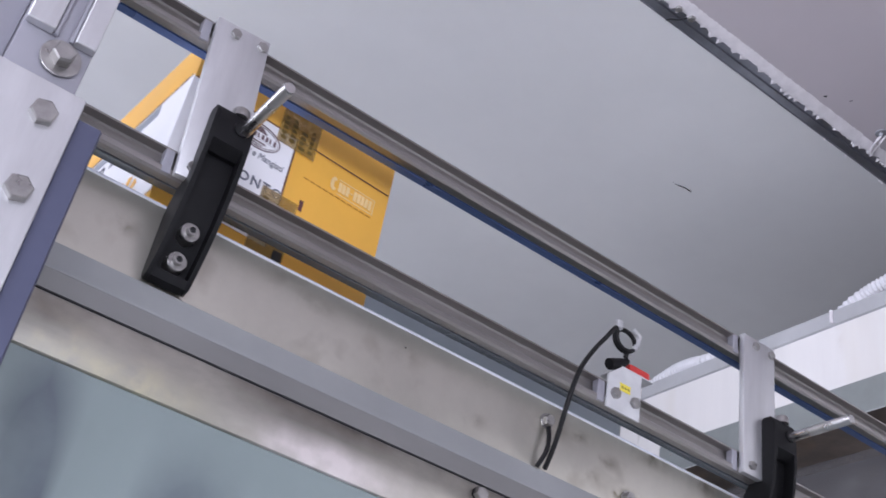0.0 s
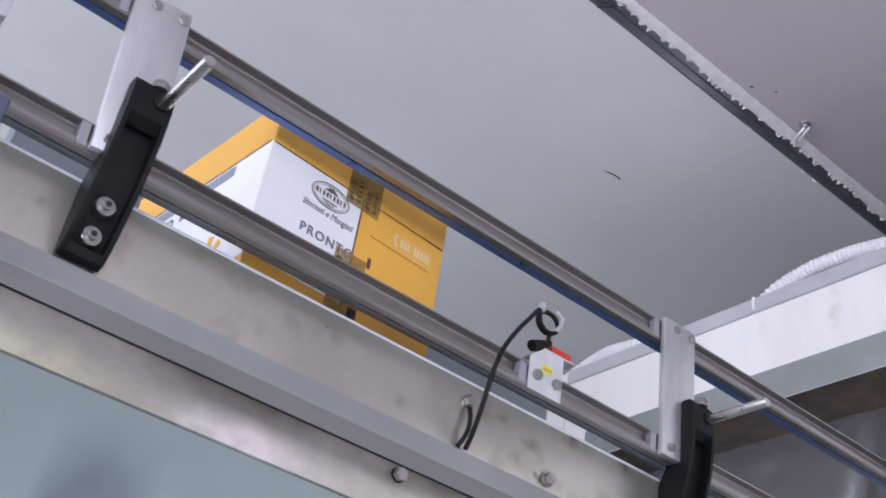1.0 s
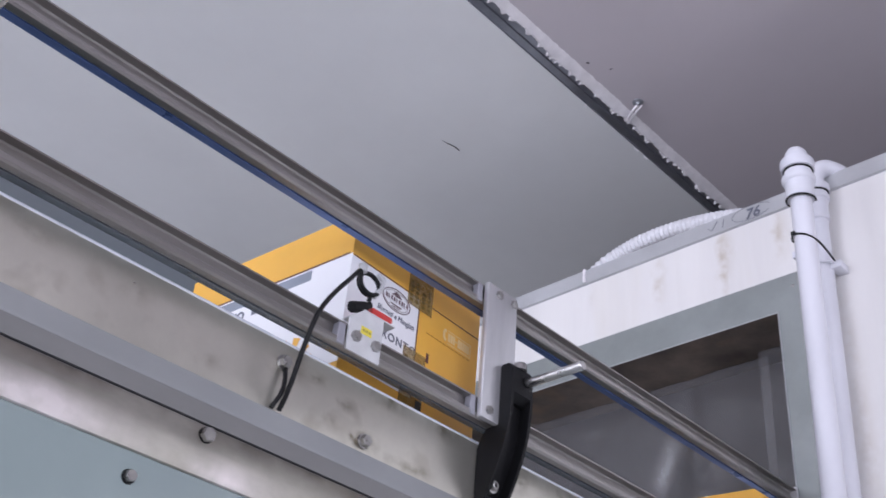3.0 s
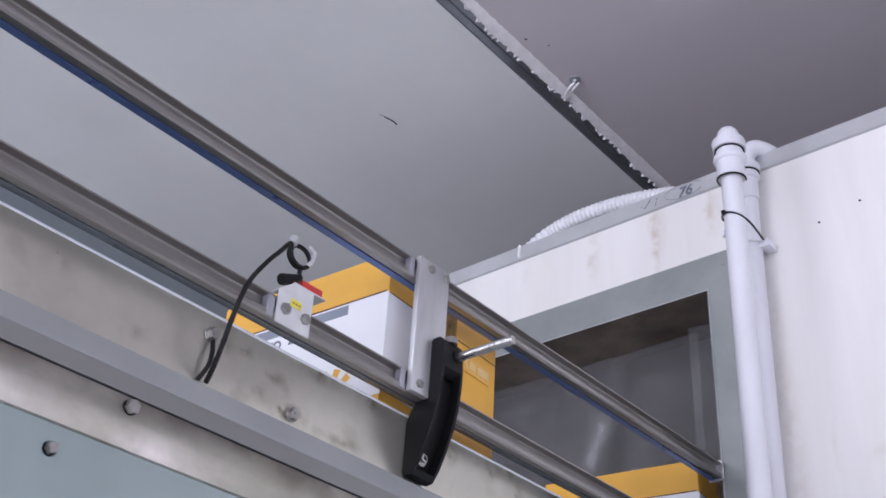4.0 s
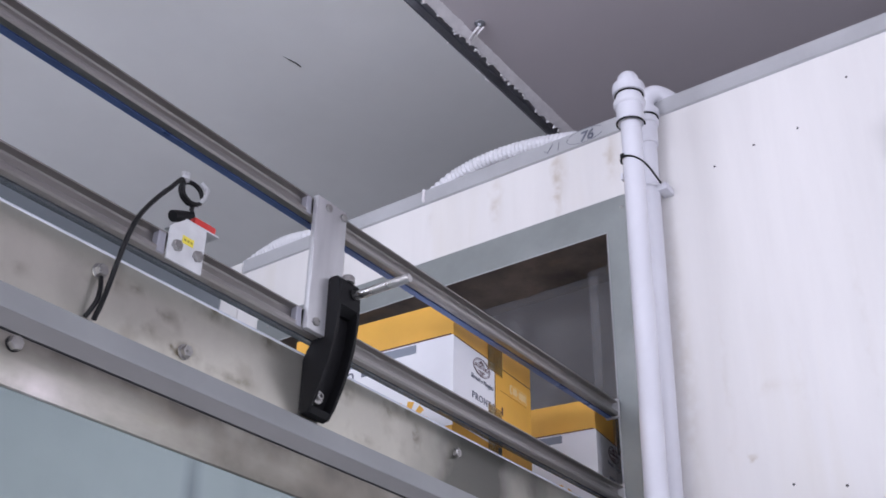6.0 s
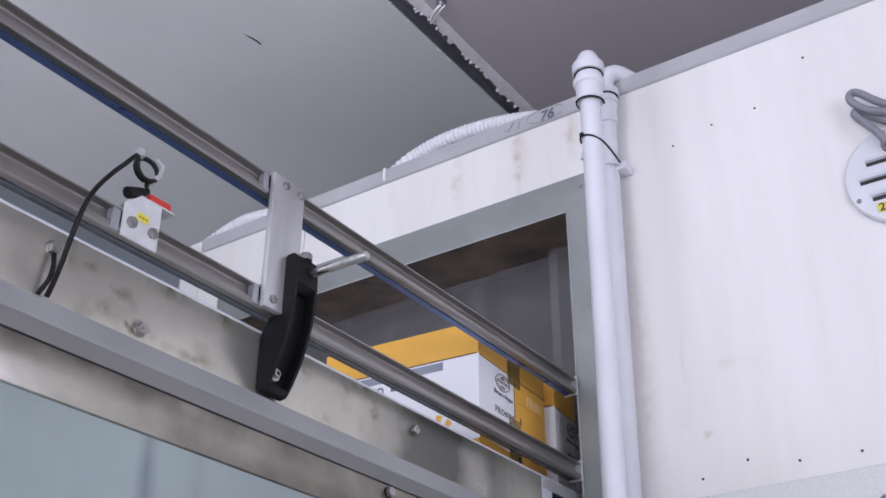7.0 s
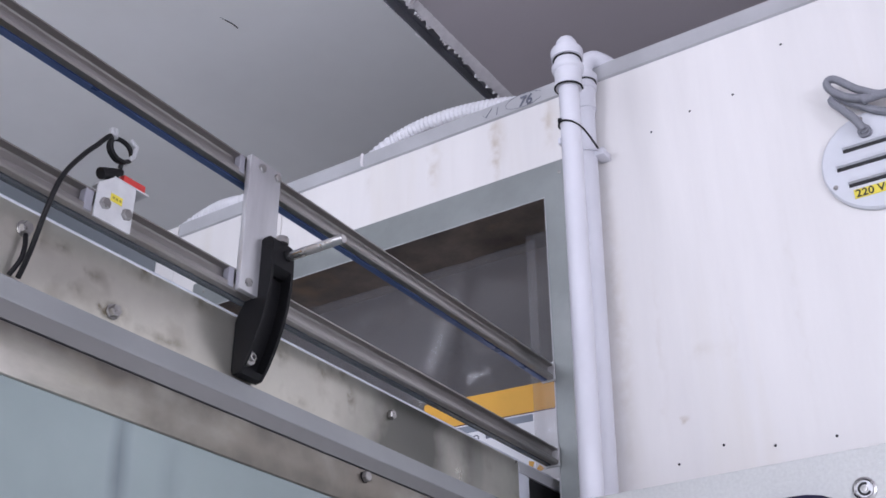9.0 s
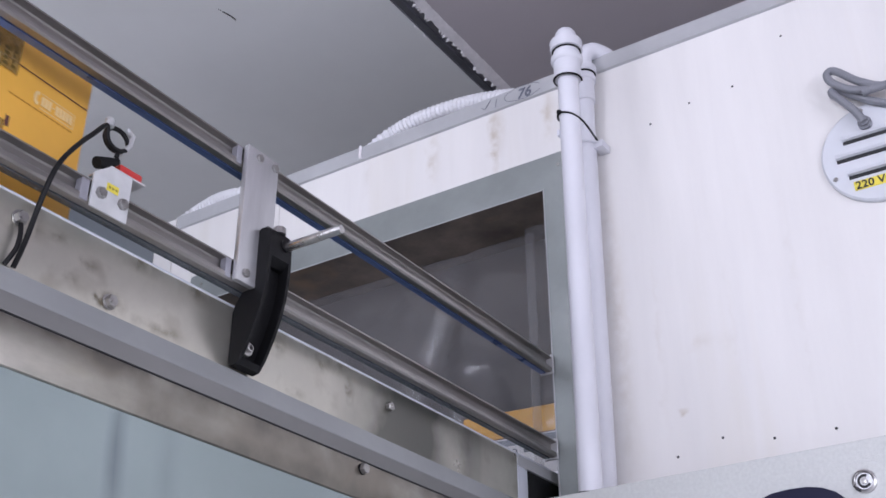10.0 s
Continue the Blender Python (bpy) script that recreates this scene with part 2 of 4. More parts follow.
def clear(name, tint, rough, alpha):
    """Thin see-through plastic."""
    m = bpy.data.materials.new(name)
    m.use_nodes = True
    nt = m.node_tree
    b = nt.nodes["Principled BSDF"]
    b.inputs["Base Color"].default_value = (*tint, 1)
    b.inputs["Roughness"].default_value = rough
    b.inputs["Alpha"].default_value = alpha
    n = nt.nodes.new("ShaderNodeTexNoise")
    n.inputs["Scale"].default_value, n.inputs["Detail"].default_value = 7, 3
    bp = nt.nodes.new("ShaderNodeBump")
    bp.inputs["Strength"].default_value, bp.inputs["Distance"].default_value = 0.8, 0.03
    nt.links.new(n.outputs["Fac"], bp.inputs["Height"])
    nt.links.new(bp.outputs[0], b.inputs["Normal"])
    return m


def gloss_film(name, tint, haze, rough):
    """Clear film: see-through, a little haze, gloss by Fresnel, wrinkled."""
    m = bpy.data.materials.new(name)
    m.use_nodes = True
    N, L = m.node_tree.nodes, m.node_tree.links
    N.remove(N["Principled BSDF"])
    clearer, dull, shine = N.new("ShaderNodeBsdfTransparent"), N.new("ShaderNodeBsdfDiffuse"), N.new("ShaderNodeBsdfGlossy")
    clearer.inputs["Color"].default_value = (*tint, 1)
    dull.inputs["Color"].default_value = (0.8, 0.8, 0.84, 1)
    shine.inputs["Roughness"].default_value = rough
    co, n, bp = N.new("ShaderNodeTexCoord"), N.new("ShaderNodeTexNoise"), N.new("ShaderNodeBump")
    n.inputs["Scale"].default_value, n.inputs["Detail"].default_value, n.inputs["Distortion"].default_value = 4, 3, 1.5
    bp.inputs["Strength"].default_value, bp.inputs["Distance"].default_value = 0.4, 0.03
    L.new(co.outputs["Object"], n.inputs["Vector"])
    L.new(n.outputs["Fac"], bp.inputs["Height"])
    fres = N.new("ShaderNodeFresnel")
    fres.inputs["IOR"].default_value = 1.55
    for sock in (shine.inputs["Normal"], fres.inputs["Normal"]):
        L.new(bp.outputs[0], sock)
    a, b = N.new("ShaderNodeMixShader"), N.new("ShaderNodeMixShader")
    a.inputs[0].default_value = haze
    L.new(clearer.outputs[0], a.inputs[1])
    L.new(dull.outputs[0], a.inputs[2])
    L.new(fres.outputs[0], b.inputs[0])
    L.new(a.outputs[0], b.inputs[1])
    L.new(shine.outputs[0], b.inputs[2])
    L.new(b.outputs[0], N["Material Output"].inputs[0])
    return m


STRIP_PVC = gloss_film("clear_pvc_strip", (0.82, 0.81, 0.80), 0.10, 0.14)
TAPE = clear("brown_packing_tape", (0.50, 0.32, 0.08), 0.15, 0.42)
CLEAR_TIE = clear("clear_cable_tie", (0.93, 0.94, 0.96), 0.06, 0.85)


# ---- mesh helpers ----
def link(name, bm, material, smooth=False):
    me = bpy.data.meshes.new(name)
    bmesh.ops.recalc_face_normals(bm, faces=bm.faces)
    bm.to_mesh(me)
    bm.free()
    me.materials.append(material)
    if smooth:
        for p in me.polygons:
            p.use_smooth = True
        me.set_sharp_from_angle(angle=radians(38))
    return new(name, me)


def part(name, bm, material, parent, label="", smooth=True):
    """One mesh under a thing or under a part."""
    ob = link(name, bm, material, smooth)
    ob.parent = parent
    return tagged(ob, label)


def thing(name, label, category, group="", kind="", at=(0, 0, 0)):
    ob = new(name)
    ob.empty_display_size = 0.05
    ob.location = at
    return tagged(ob, label, category, group, kind)


def box(bm, lo, hi, bevel=0.0, seg=2):
    r = bmesh.ops.create_cube(bm, size=1)
    for v in r["verts"]:
        v.co = Vector([lo[i] + (v.co[i] + 0.5) * (hi[i] - lo[i]) for i in range(3)])
    if bevel:
        es = list({e for v in r["verts"] for e in v.link_edges})
        bmesh.ops.bevel(bm, geom=es, offset=bevel, segments=seg, profile=0.5, affect="EDGES")
    return bm


def B(lo, hi, bevel=0.0, seg=2):
    return box(bmesh.new(), lo, hi, bevel, seg)


def prism(bm, poly, axis, a, b):
    """A closed outline in the two other axes, pulled along axis from a to b."""
    def put(p, s):
        q = list(p)
        q.insert("xyz".index(axis), s)
        return bm.verts.new(q)
    lo, hi = [put(p, a) for p in poly], [put(p, b) for p in poly]
    n = len(poly)
    for i in range(n):
        bm.faces.new((lo[i], lo[(i + 1) % n], hi[(i + 1) % n], hi[i]))
    bm.faces.new(lo[::-1])
    bm.faces.new(hi)
    return bm


def tube(bm, pts, radius, seg=12, cap=True, rib=0.0, ring_step=0.004):
    """A round tube through points; rib: relief of a corrugated tube."""
    pts = [Vector(p) for p in pts]
    if rib:
        fine = []
        for a, b in zip(pts, pts[1:]):
            n = max(1, int((b - a).length / ring_step))
            fine += [a.lerp(b, i / n) for i in range(n)]
        pts = fine + [pts[-1]]
    rings, up = [], None
    for i, p in enumerate(pts):
        d = (pts[min(i + 1, len(pts) - 1)] - pts[max(i - 1, 0)]).normalized()
        if up is None:
            up = d.orthogonal().normalized()
        up = (up - d * up.dot(d)).normalized()
        side = d.cross(up)
        r = radius + (rib if rib and i % 2 else 0)
        rings.append([bm.verts.new(p + (up * math.cos(2 * math.pi * k / seg) + side * math.sin(2 * math.pi * k / seg)) * r) for k in range(seg)])
    for r0, r1 in zip(rings, rings[1:]):
        for k in range(seg):
            bm.faces.new((r0[k], r0[(k + 1) % seg], r1[(k + 1) % seg], r1[k]))
    if cap:
        bm.faces.new(rings[0][::-1])
        bm.faces.new(rings[-1])
    return bm


def curve_pts(pts, n=10):
    """A smooth way through points (Catmull-Rom)."""
    P = [Vector(p) for p in pts]
    P = [2 * P[0] - P[1], *P, 2 * P[-1] - P[-2]]
    out = []
    for a, b, c, d in zip(P, P[1:], P[2:], P[3:]):
        for i in range(n):
            t = i / n
            out.append(0.5 * (2 * b + (c - a) * t + (2 * a - 5 * b + 4 * c - d) * t * t + (3 * b - a - 3 * c + d) * t ** 3))
    return out + [P[-2]]


def lathe(bm, profile, axis_point, axis="z", seg=28):
    """Turned round an axis: profile rows of (radius, height)."""
    c = Vector(axis_point)
    rings = []
    for r, h in profile:
        ring = []
        for k in range(seg):
            a = 2 * math.pi * k / seg
            u, v = r * math.cos(a), r * math.sin(a)
            ring.append(bm.verts.new(c + Vector({"z": (u, v, h), "x": (h, u, v), "y": (u, h, v)}[axis])))
        rings.append(ring)
    for r0, r1 in zip(rings, rings[1:]):
        for k in range(seg):
            bm.faces.new((r0[k], r0[(k + 1) % seg], r1[(k + 1) % seg], r1[k]))
    bm.faces.new(rings[0][::-1])
    bm.faces.new(rings[-1])
    return bm


def hexhead(bm, at, axis, af, h, sign=1, turn=0.3, washer=0.0, washer_h=0.0015):
    """A hexagon bolt head with a chamfered top and, if wanted, its washer."""
    i = "xyz".index(axis)
    o = [k for k in range(3) if k != i]
    R = af / math.sqrt(3)

    def ring(r, z, n, tw):
        out = []
        for k in range(n):
            a = 2 * math.pi * k / n + tw
            q = [0, 0, 0]
            q[i] = at[i] + sign * z
            q[o[0]], q[o[1]] = at[o[0]] + r * math.cos(a), at[o[1]] + r * math.sin(a)
            out.append(bm.verts.new(q))
        return out

    def skin(rs):
        for r0, r1 in zip(rs, rs[1:]):
            n = len(r0)
            for k in range(n):
                bm.faces.new((r0[k], r0[(k + 1) % n], r1[(k + 1) % n], r1[k]))
        bm.faces.new(rs[-1])
        bm.faces.new(rs[0][::-1])
    base = 0.0
    if washer:
        skin([ring(washer, 0, 24, 0), ring(washer, washer_h, 24, 0), ring(washer * 0.97, washer_h * 1.2, 24, 0)])
        base = washer_h
    skin([ring(R, base, 6, turn), ring(R, base + h * 0.85, 6, turn), ring(R * 0.86, base + h, 6, turn)])
    return bm


def bolt(at, axis="x", af=0.013, h=0.006, sign=1, washer=0.0, parent=None, label="", turn=0.3):
    return part("bolt", hexhead(bmesh.new(), at, axis, af, h, sign, turn, washer), BOLT, parent, label, smooth=False)


def letters(name, words, size, m, material, parent, depth=0.0004, align="LEFT", shear=0.0, squeeze=1.0, bold=0.0, spacing=1.0):
    """Words in the built-in font as a thin mesh, at m in its parent's space."""
    cu = bpy.data.curves.new(name, "FONT")
    cu.body, cu.size, cu.extrude, cu.align_x, cu.shear, cu.resolution_u = words, size, depth, align, shear, 3
    cu.offset, cu.space_character = bold, spacing
    tmp = bpy.data.objects.new(name, cu)
    me = bpy.data.meshes.new_from_object(tmp)
    bpy.data.objects.remove(tmp)
    me.transform(m @ Matrix.Diagonal((squeeze, 1, 1, 1)))
    me.materials.clear()
    me.materials.append(material)
    ob = new(name, me)
    ob.parent = parent
    return ob


# ---- the hall ----
WY, WT, CZ = 2.186, 3.431, 3.93     # white wall, its top, ceiling
X0, X1, Y0, Y1 = -5.0, 5.0, -5.5, 7.0

floor = tagged(link("floor", B((X0, Y0, -0.1), (X1, Y1, 0.0)), FLOOR), "smooth grey concrete floor of the hall", "floor", kind="structure")


def ceiling_panels():
    """Ceiling sheets on both sides of the joint, and the gap between them."""
    tagged(link("ceiling", B((X0, Y0, CZ), (-0.461, Y1, CZ + 0.08)), CEIL), "pale grey painted ceiling panels, slightly scuffed", "ceiling", kind="structure")
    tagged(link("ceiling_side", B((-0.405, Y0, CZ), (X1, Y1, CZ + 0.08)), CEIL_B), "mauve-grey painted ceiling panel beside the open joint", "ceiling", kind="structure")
    tagged(link("ceiling_back", prism(bmesh.new(), [(-0.461, CZ + 0.004), (-0.441, CZ + 0.006), (-0.439, CZ + 0.002), (-0.436, CZ + 0.002), (-0.434, CZ + 0.008), (-0.405, CZ + 0.010), (-0.405, CZ + 0.08), (-0.461, CZ + 0.08)], "y", Y0, Y1), GAP_METAL), "dull grey metal channel in the open ceiling joint", "ceiling", kind="structure")


ceiling_panels()


def ceiling_joint():
    j = thing("ceiling_joint", "metal ceiling joint strip with ragged white sealant along its edge", "joint strip", kind="structure")
    part("lip", prism(bmesh.new(), [(-0.4625, CZ - 0.0003), (-0.462, CZ - 0.001), (-0.4606, CZ - 0.001), (-0.4590, CZ + 0.030), (-0.4605, CZ - 0.0003)], "y", Y0 + 0.05, Y1 - 0.1), JOINT_METAL, j, "thin grey folded sheet edge", smooth=False)
    rnd = random.Random(4)
    bm = bmesh.new()
    y, prev = 0.6, None
    while y < 3.6:
        base = 0.004 * math.sin(y * 9.0) + 0.003 * math.sin(y * 23.0 + 1)
        tooth = rnd.uniform(0.006, 0.017) if rnd.random() < 0.22 else rnd.uniform(0, 0.004)
        xl = -0.4060 + base - tooth
        z = CZ - 0.0025 - rnd.uniform(0, 0.0015) - tooth * 0.35
        row = [bm.verts.new(p) for p in ((xl, y, z), (xl + 0.004, y, CZ - 0.0085 - rnd.uniform(0, 0.002)), (-0.394 + rnd.uniform(-0.002, 0.002), y, CZ - 0.0105), (-0.371 + rnd.uniform(-0.002, 0.002), y, CZ - 0.0006), (xl + 0.002, y, CZ + 0.004))]
        if prev:
            for k in range(5):
                bm.faces.new((prev[k], prev[(k + 1) % 5], row[(k + 1) % 5], row[k]))
        prev = row
        y += rnd.uniform(0.003, 0.009)
    part("sealant_bead", bm, SEALANT, j, "torn white sealant")
    bm = bmesh.new()
    for k in range(7):
        yy = rnd.uniform(2.0, 3.0)
        lathe(bm, [(rnd.uniform(0.002, 0.004), -0.003), (0.003, -0.006), (0.001, -0.009)], (-0.4635 + rnd.uniform(-0.001, 0.002), yy, CZ), seg=7)
    part("sealant_drips", bm, SEALANT, j, "small white sealant drips")
    part("tie_wire", tube(bmesh.new(), [(-0.462, 1.352, CZ - 0.002), (-0.45, 1.356, CZ - 0.003), (-0.432, 1.378, CZ - 0.003), (-0.415, 1.384, CZ - 0.003)], 0.0026, 6), DARK, j)
    for yy in (1.34, 1.39):
        part("rivet", hexhead(bmesh.new(), (-0.403, yy, CZ - 0.006), "z", 0.02, 0.010, -1), BOLT, j)
    return j


ceiling_joint()


def anchor():
    """Eye screw with a lump of sealant beside the joint."""
    a = thing("ceiling_hook", "small white-painted screw hook at the ceiling joint", "hook")
    bm = bmesh.new()
    ax, ay = -0.330, 2.119
    lathe(bm, [(0.018, -0.001), (0.017, -0.004), (0.009, -0.007), (0.005, -0.014)], (ax, ay, CZ), seg=14)
    part("plate", bm, JOINT_METAL, a)
    for dx, dy, r in ((0, 0, 0.0038), (0.007, 0.011, 0.0032)):
        part("hook", tube(bmesh.new(), curve_pts([(ax + dx, ay + dy, CZ - 0.010), (ax - 0.020 + dx, ay + dy, CZ - 0.024), (ax - 0.036 + dx, ay + 0.012 + dy, CZ - 0.022), (ax - 0.056, ay + 0.03 + dy, CZ - 0.014), (ax - 0.072, ay + 0.055 + dy, CZ - 0.007)], 5), r, 8), SEALANT, a)
    bm = bmesh.new()
    lathe(bm, [(0.016, -0.001), (0.014, -0.007), (0.006, -0.011)], (ax - 0.066, ay + 0.045, CZ), seg=9)
    part("sealant_lump", bm, SEALANT, a)
    part("slot", B((ax - 0.072, ay + 0.075, CZ - 0.0065), (ax - 0.056, ay + 0.105, CZ - 0.005)), DARK, a)


anchor()

scratch = tagged(link("ceiling_scratch", tube(bmesh.new(), curve_pts([(-0.944, 1.884, CZ - 0.0002), (-0.940, 1.903, CZ - 0.0002)], 4), 0.0007, 5), DARK), "short dark scratch in the ceiling paint", "scratch")
part("gouge", tube(bmesh.new(), curve_pts([(-0.940, 1.903, CZ - 0.0003), (-0.935, 1.920, CZ - 0.0008), (-0.932, 1.935, CZ - 0.001), (-0.9325, 1.956, CZ - 0.001)], 4), 0.0021, 6), DARK, scratch)
bm = bmesh.new()
for p0, p1, r in (((0.166, 1.948), (0.180, 1.966), 0.0022), ((-0.3500, 1.880), (-0.3440, 1.887), 0.0020), ((-0.312, 1.947), (-0.304, 1.948), 0.0012)):
    tube(bm, [(*p0, CZ - 0.0008), (*p1, CZ - 0.001)], r, 6)
rnd = random.Random(9)
for k in range(5):
    x, y = rnd.uniform(-0.3, 0.6), rnd.uniform(1.1, 2.6)
    lathe(bm, [(rnd.uniform(0.0015, 0.004), -0.0008), (0.0012, -0.0016)], (x, y, CZ), seg=7)
tagged(link("ceiling_specks", bm, DARK), "small dark specks on the ceiling paint", "specks", kind="stuff")


def white_wall():
    """White sandwich wall with the conveyor opening; butted pieces round the hole."""
    xl, xr, ox0, ox1, oz0, oz1, T = -1.44, X1, -1.14, 0.031, 2.02, 3.078, 0.10
    w = thing("wall_north", "white sandwich-panel wall with faint rust runs", "wall", kind="structure")
    top = WT
    part("panel", B((xl, WY, 0), (-1.352, WY + T, top), 0.001, 1), WHITE_WALL, w)
    part("panel", B((-1.349, WY, oz1), (-0.892, WY + T, top), 0.001, 1), WHITE_WALL, w)
    part("panel", B((-1.349, WY, 0), (ox0, WY + T, oz1 - 0.001), 0.001, 1), WHITE_WALL, w)
    part("panel", prism(bmesh.new(), [(-0.889, oz1), (ox1, oz1), (ox1, 0), (1.32, 0), (1.32, top), (-0.889, top)], "y", WY, WY + T), WHITE_WALL, w, smooth=False)
    part("panel", B((ox0 + 0.001, WY, 0), (ox1, WY + T, oz0), 0.001, 1), WHITE_WALL, w)
    part("panel", B((1.323, WY, 0), (2.6, WY + T, top), 0.001, 1), WHITE_WALL, w)
    part("panel", B((2.603, WY, 0), (xr, WY + T, top), 0.001, 1), WHITE_WALL, w)
    return w


white_wall()
tagged(link("wall_cold_room", B((-1.44, WY + 0.101, 0), (-1.34, Y1, WT)), WHITE_WALL), "white sandwich-panel side wall of the cold room", "wall", kind="structure")
tagged(link("wall_side", B((-1.54, 0.25, 0), (-1.44, WY - 0.001, 3.418), 0.002, 1), SIDE_WALL), "slate-grey sheet wall on the far side of the conveyor", "wall", kind="structure")
for nm, lo, hi in (("wall_west", (X0 - 0.1, Y0, 0), (X0, Y1, CZ)), ("wall_far", (X0, Y1, 0), (X1, Y1 + 0.1, CZ))):
    tagged(link(nm, B(lo, hi), HALL), "plain pale painted wall of the hall", "wall", kind="structure")
# the wall behind the camera, with a wide loading door
for k, (lo, hi) in enumerate((((X0, Y0 - 0.1, 0), (-4.0, Y0, CZ)), ((2.2, Y0 - 0.1, 0), (X1, Y0, CZ)), ((-4.0, Y0 - 0.1, 3.8), (2.2, Y0, CZ)))):
    tagged(link("wall_south_%d" % (k + 1), B(lo, hi), HALL), "plain pale wall beside the loading door", "wall", kind="structure")

# the wall to the right, with a wide window
for k, (lo, hi) in enumerate((((X1, Y0, 0), (X1 + 0.1, -3.6, CZ)), ((X1, -0.2, 0), (X1 + 0.1, Y1, CZ)), ((X1, -3.6, 0), (X1 + 0.1, -0.2, 0.95)), ((X1, -3.6, 3.05), (X1 + 0.1, -0.2, CZ)))):
    tagged(link("wall_east_%d" % (k + 1), B(lo, hi), HALL), "plain pale wall round the window", "wall", kind="structure")

# edge trim between wall and ceiling
tr = tagged(link("trim", prism(bmesh.new(), [(WY - 0.001, WT + 0.002), (WY - 0.006, WT), (WY - 0.008, WT - 0.047), (WY - 0.001, WT - 0.050)], "x", -1.34, X1 - 0.01), TRIM), "grey metal edge trim between wall and ceiling", "trim", kind="structure")


def opening_frame():
    f = thing("opening_frame", "grey steel frame round the conveyor opening with sealed edges", "frame", kind="structure")
    y0, y1 = WY - 0.008, WY - 0.0005
    part("head", B((-1.24, y0, 3.078), (0.131, y1, 3.177)), FRAME, f)
    part("jamb", B((0.031, y0, 1.92), (0.131, y1, 3.0778)), FRAME, f)
    part("jamb", B((-1.24, y0, 1.92), (-1.14, y1, 3.0775), 0.0015, 1), FRAME, f)
    part("sill", B((-1.1395, y0, 1.92), (0.0305, y1, 2.02), 0.0015, 1), FRAME, f)
    # folded reveal
    D = 0.225
    part("soffit", B((-1.139, y0 + 0.002, 3.0765), (0.030, WY + D, 3.0935)), SOFFIT, f, "worn brown-grey soffit")
    part("reveal", B((0.0265, y0 + 0.002, 2.02), (0.0305, WY + D, 3.076)), FRAME, f)
    part("reveal", B((-1.1395, y0 + 0.002, 2.02), (-1.1355, WY + D, 3.076)), FRAME, f)
    for x in (-0.08, 0.075):
        part("rivet", lathe(bmesh.new(), [(0.005, 0), (0.004, -0.003), (0.0015, -0.004)], (x if x > 0 else -1.19, y0, 3.14), "y", 12), BOLT, f)
    bm = tube(bmesh.new(), [(0.029, y0 - 0.001, 2.05), (0.029, y0 - 0.001, 3.076), (-1.138, y0 - 0.001, 3.076)], 0.0019, 6)
    part("sealant_line", bm, TRIM, f, "thin pale sealant line")
    return f


opening_frame()


def tunnel():
    """The space behind the opening."""
    t = thing("cold_room_lining", "dim grey lining of the space behind the opening", "lining", kind="structure")
    y0, y1 = WY + 0.226, 6.2
    part("upper", B((-1.30, y0, 3.12), (1.2, y1, 3.2)), DARK_IN, t)
    part("end", B((-1.30, y1, 1.0), (1.2, y1 + 0.05, 3.2)), DARK_IN, t)
    part("side", B((1.2, y0, 1.0), (1.25, y1 + 0.05, 3.2)), DARK_IN, t)
    part("lower", B((-1.30, y0, 0.95), (1.25, y1 + 0.05, 1.0)), DARK_IN, t)
    part("fascia", B((-1.30, y0, 3.0935), (1.2, y0 + 0.02, 3.1195)), DARK_IN, t)


tunnel()


def strip_curtain():
    c = thing("strip_curtain", "clear PVC strip curtain hanging in the conveyor opening", "strip curtain")
    rnd = random.Random(3)
    for k, (x, w) in enumerate(((-1.12, 1.02), (-0.112, 0.135))):
        bm = bmesh.new()
        yb = WY + (0.142 if k % 2 else 0.172)
        nx, nz = (96, 60) if k == 0 else (16, 30)
        creases = [(rnd.uniform(0.25, 1.0), rnd.uniform(-0.35, 0.35), rnd.uniform(-0.02, 0.02), rnd.uniform(18, 40), rnd.uniform(0.1, 0.7), rnd.uniform(-0.25, 0.25)) for _ in range(11)]
        rows = []
        for i in range(nz + 1):
            u = i / nz
            row = []
            for j in range(nx + 1):
                v = j / nx
                d = 0.010 * math.sin(v * 9 + u * 3) * u + 0.006 * math.sin(v * 21 + 2 - u * 4) * u
                if k == 0:
                    for c0, sl, am, wd, um, bow in creases:
                        d += am * math.exp(-((v - c0 - sl * u - bow * (u - um) ** 2) * wd) ** 2) * math.exp(-((u - um) * 3.2) ** 2)
                row.append(bm.verts.new((x + w * v, yb + d * (1 if k == 0 else 0.3), 3.074 - u * 0.69)))
            rows.append(row)
        for r0, r1 in zip(rows, rows[1:]):
            for j in range(nx):
                bm.faces.new((r0[j], r0[j + 1], r1[j + 1], r1[j]))
        bmesh.ops.solidify(bm, geom=bm.faces[:], thickness=0.002)
        q = part("strip", bm, STRIP_PVC, c)
        q.visible_shadow = False


strip_curtain()


# ---- conveyor ----
YA, YB = -2.4, 2.30


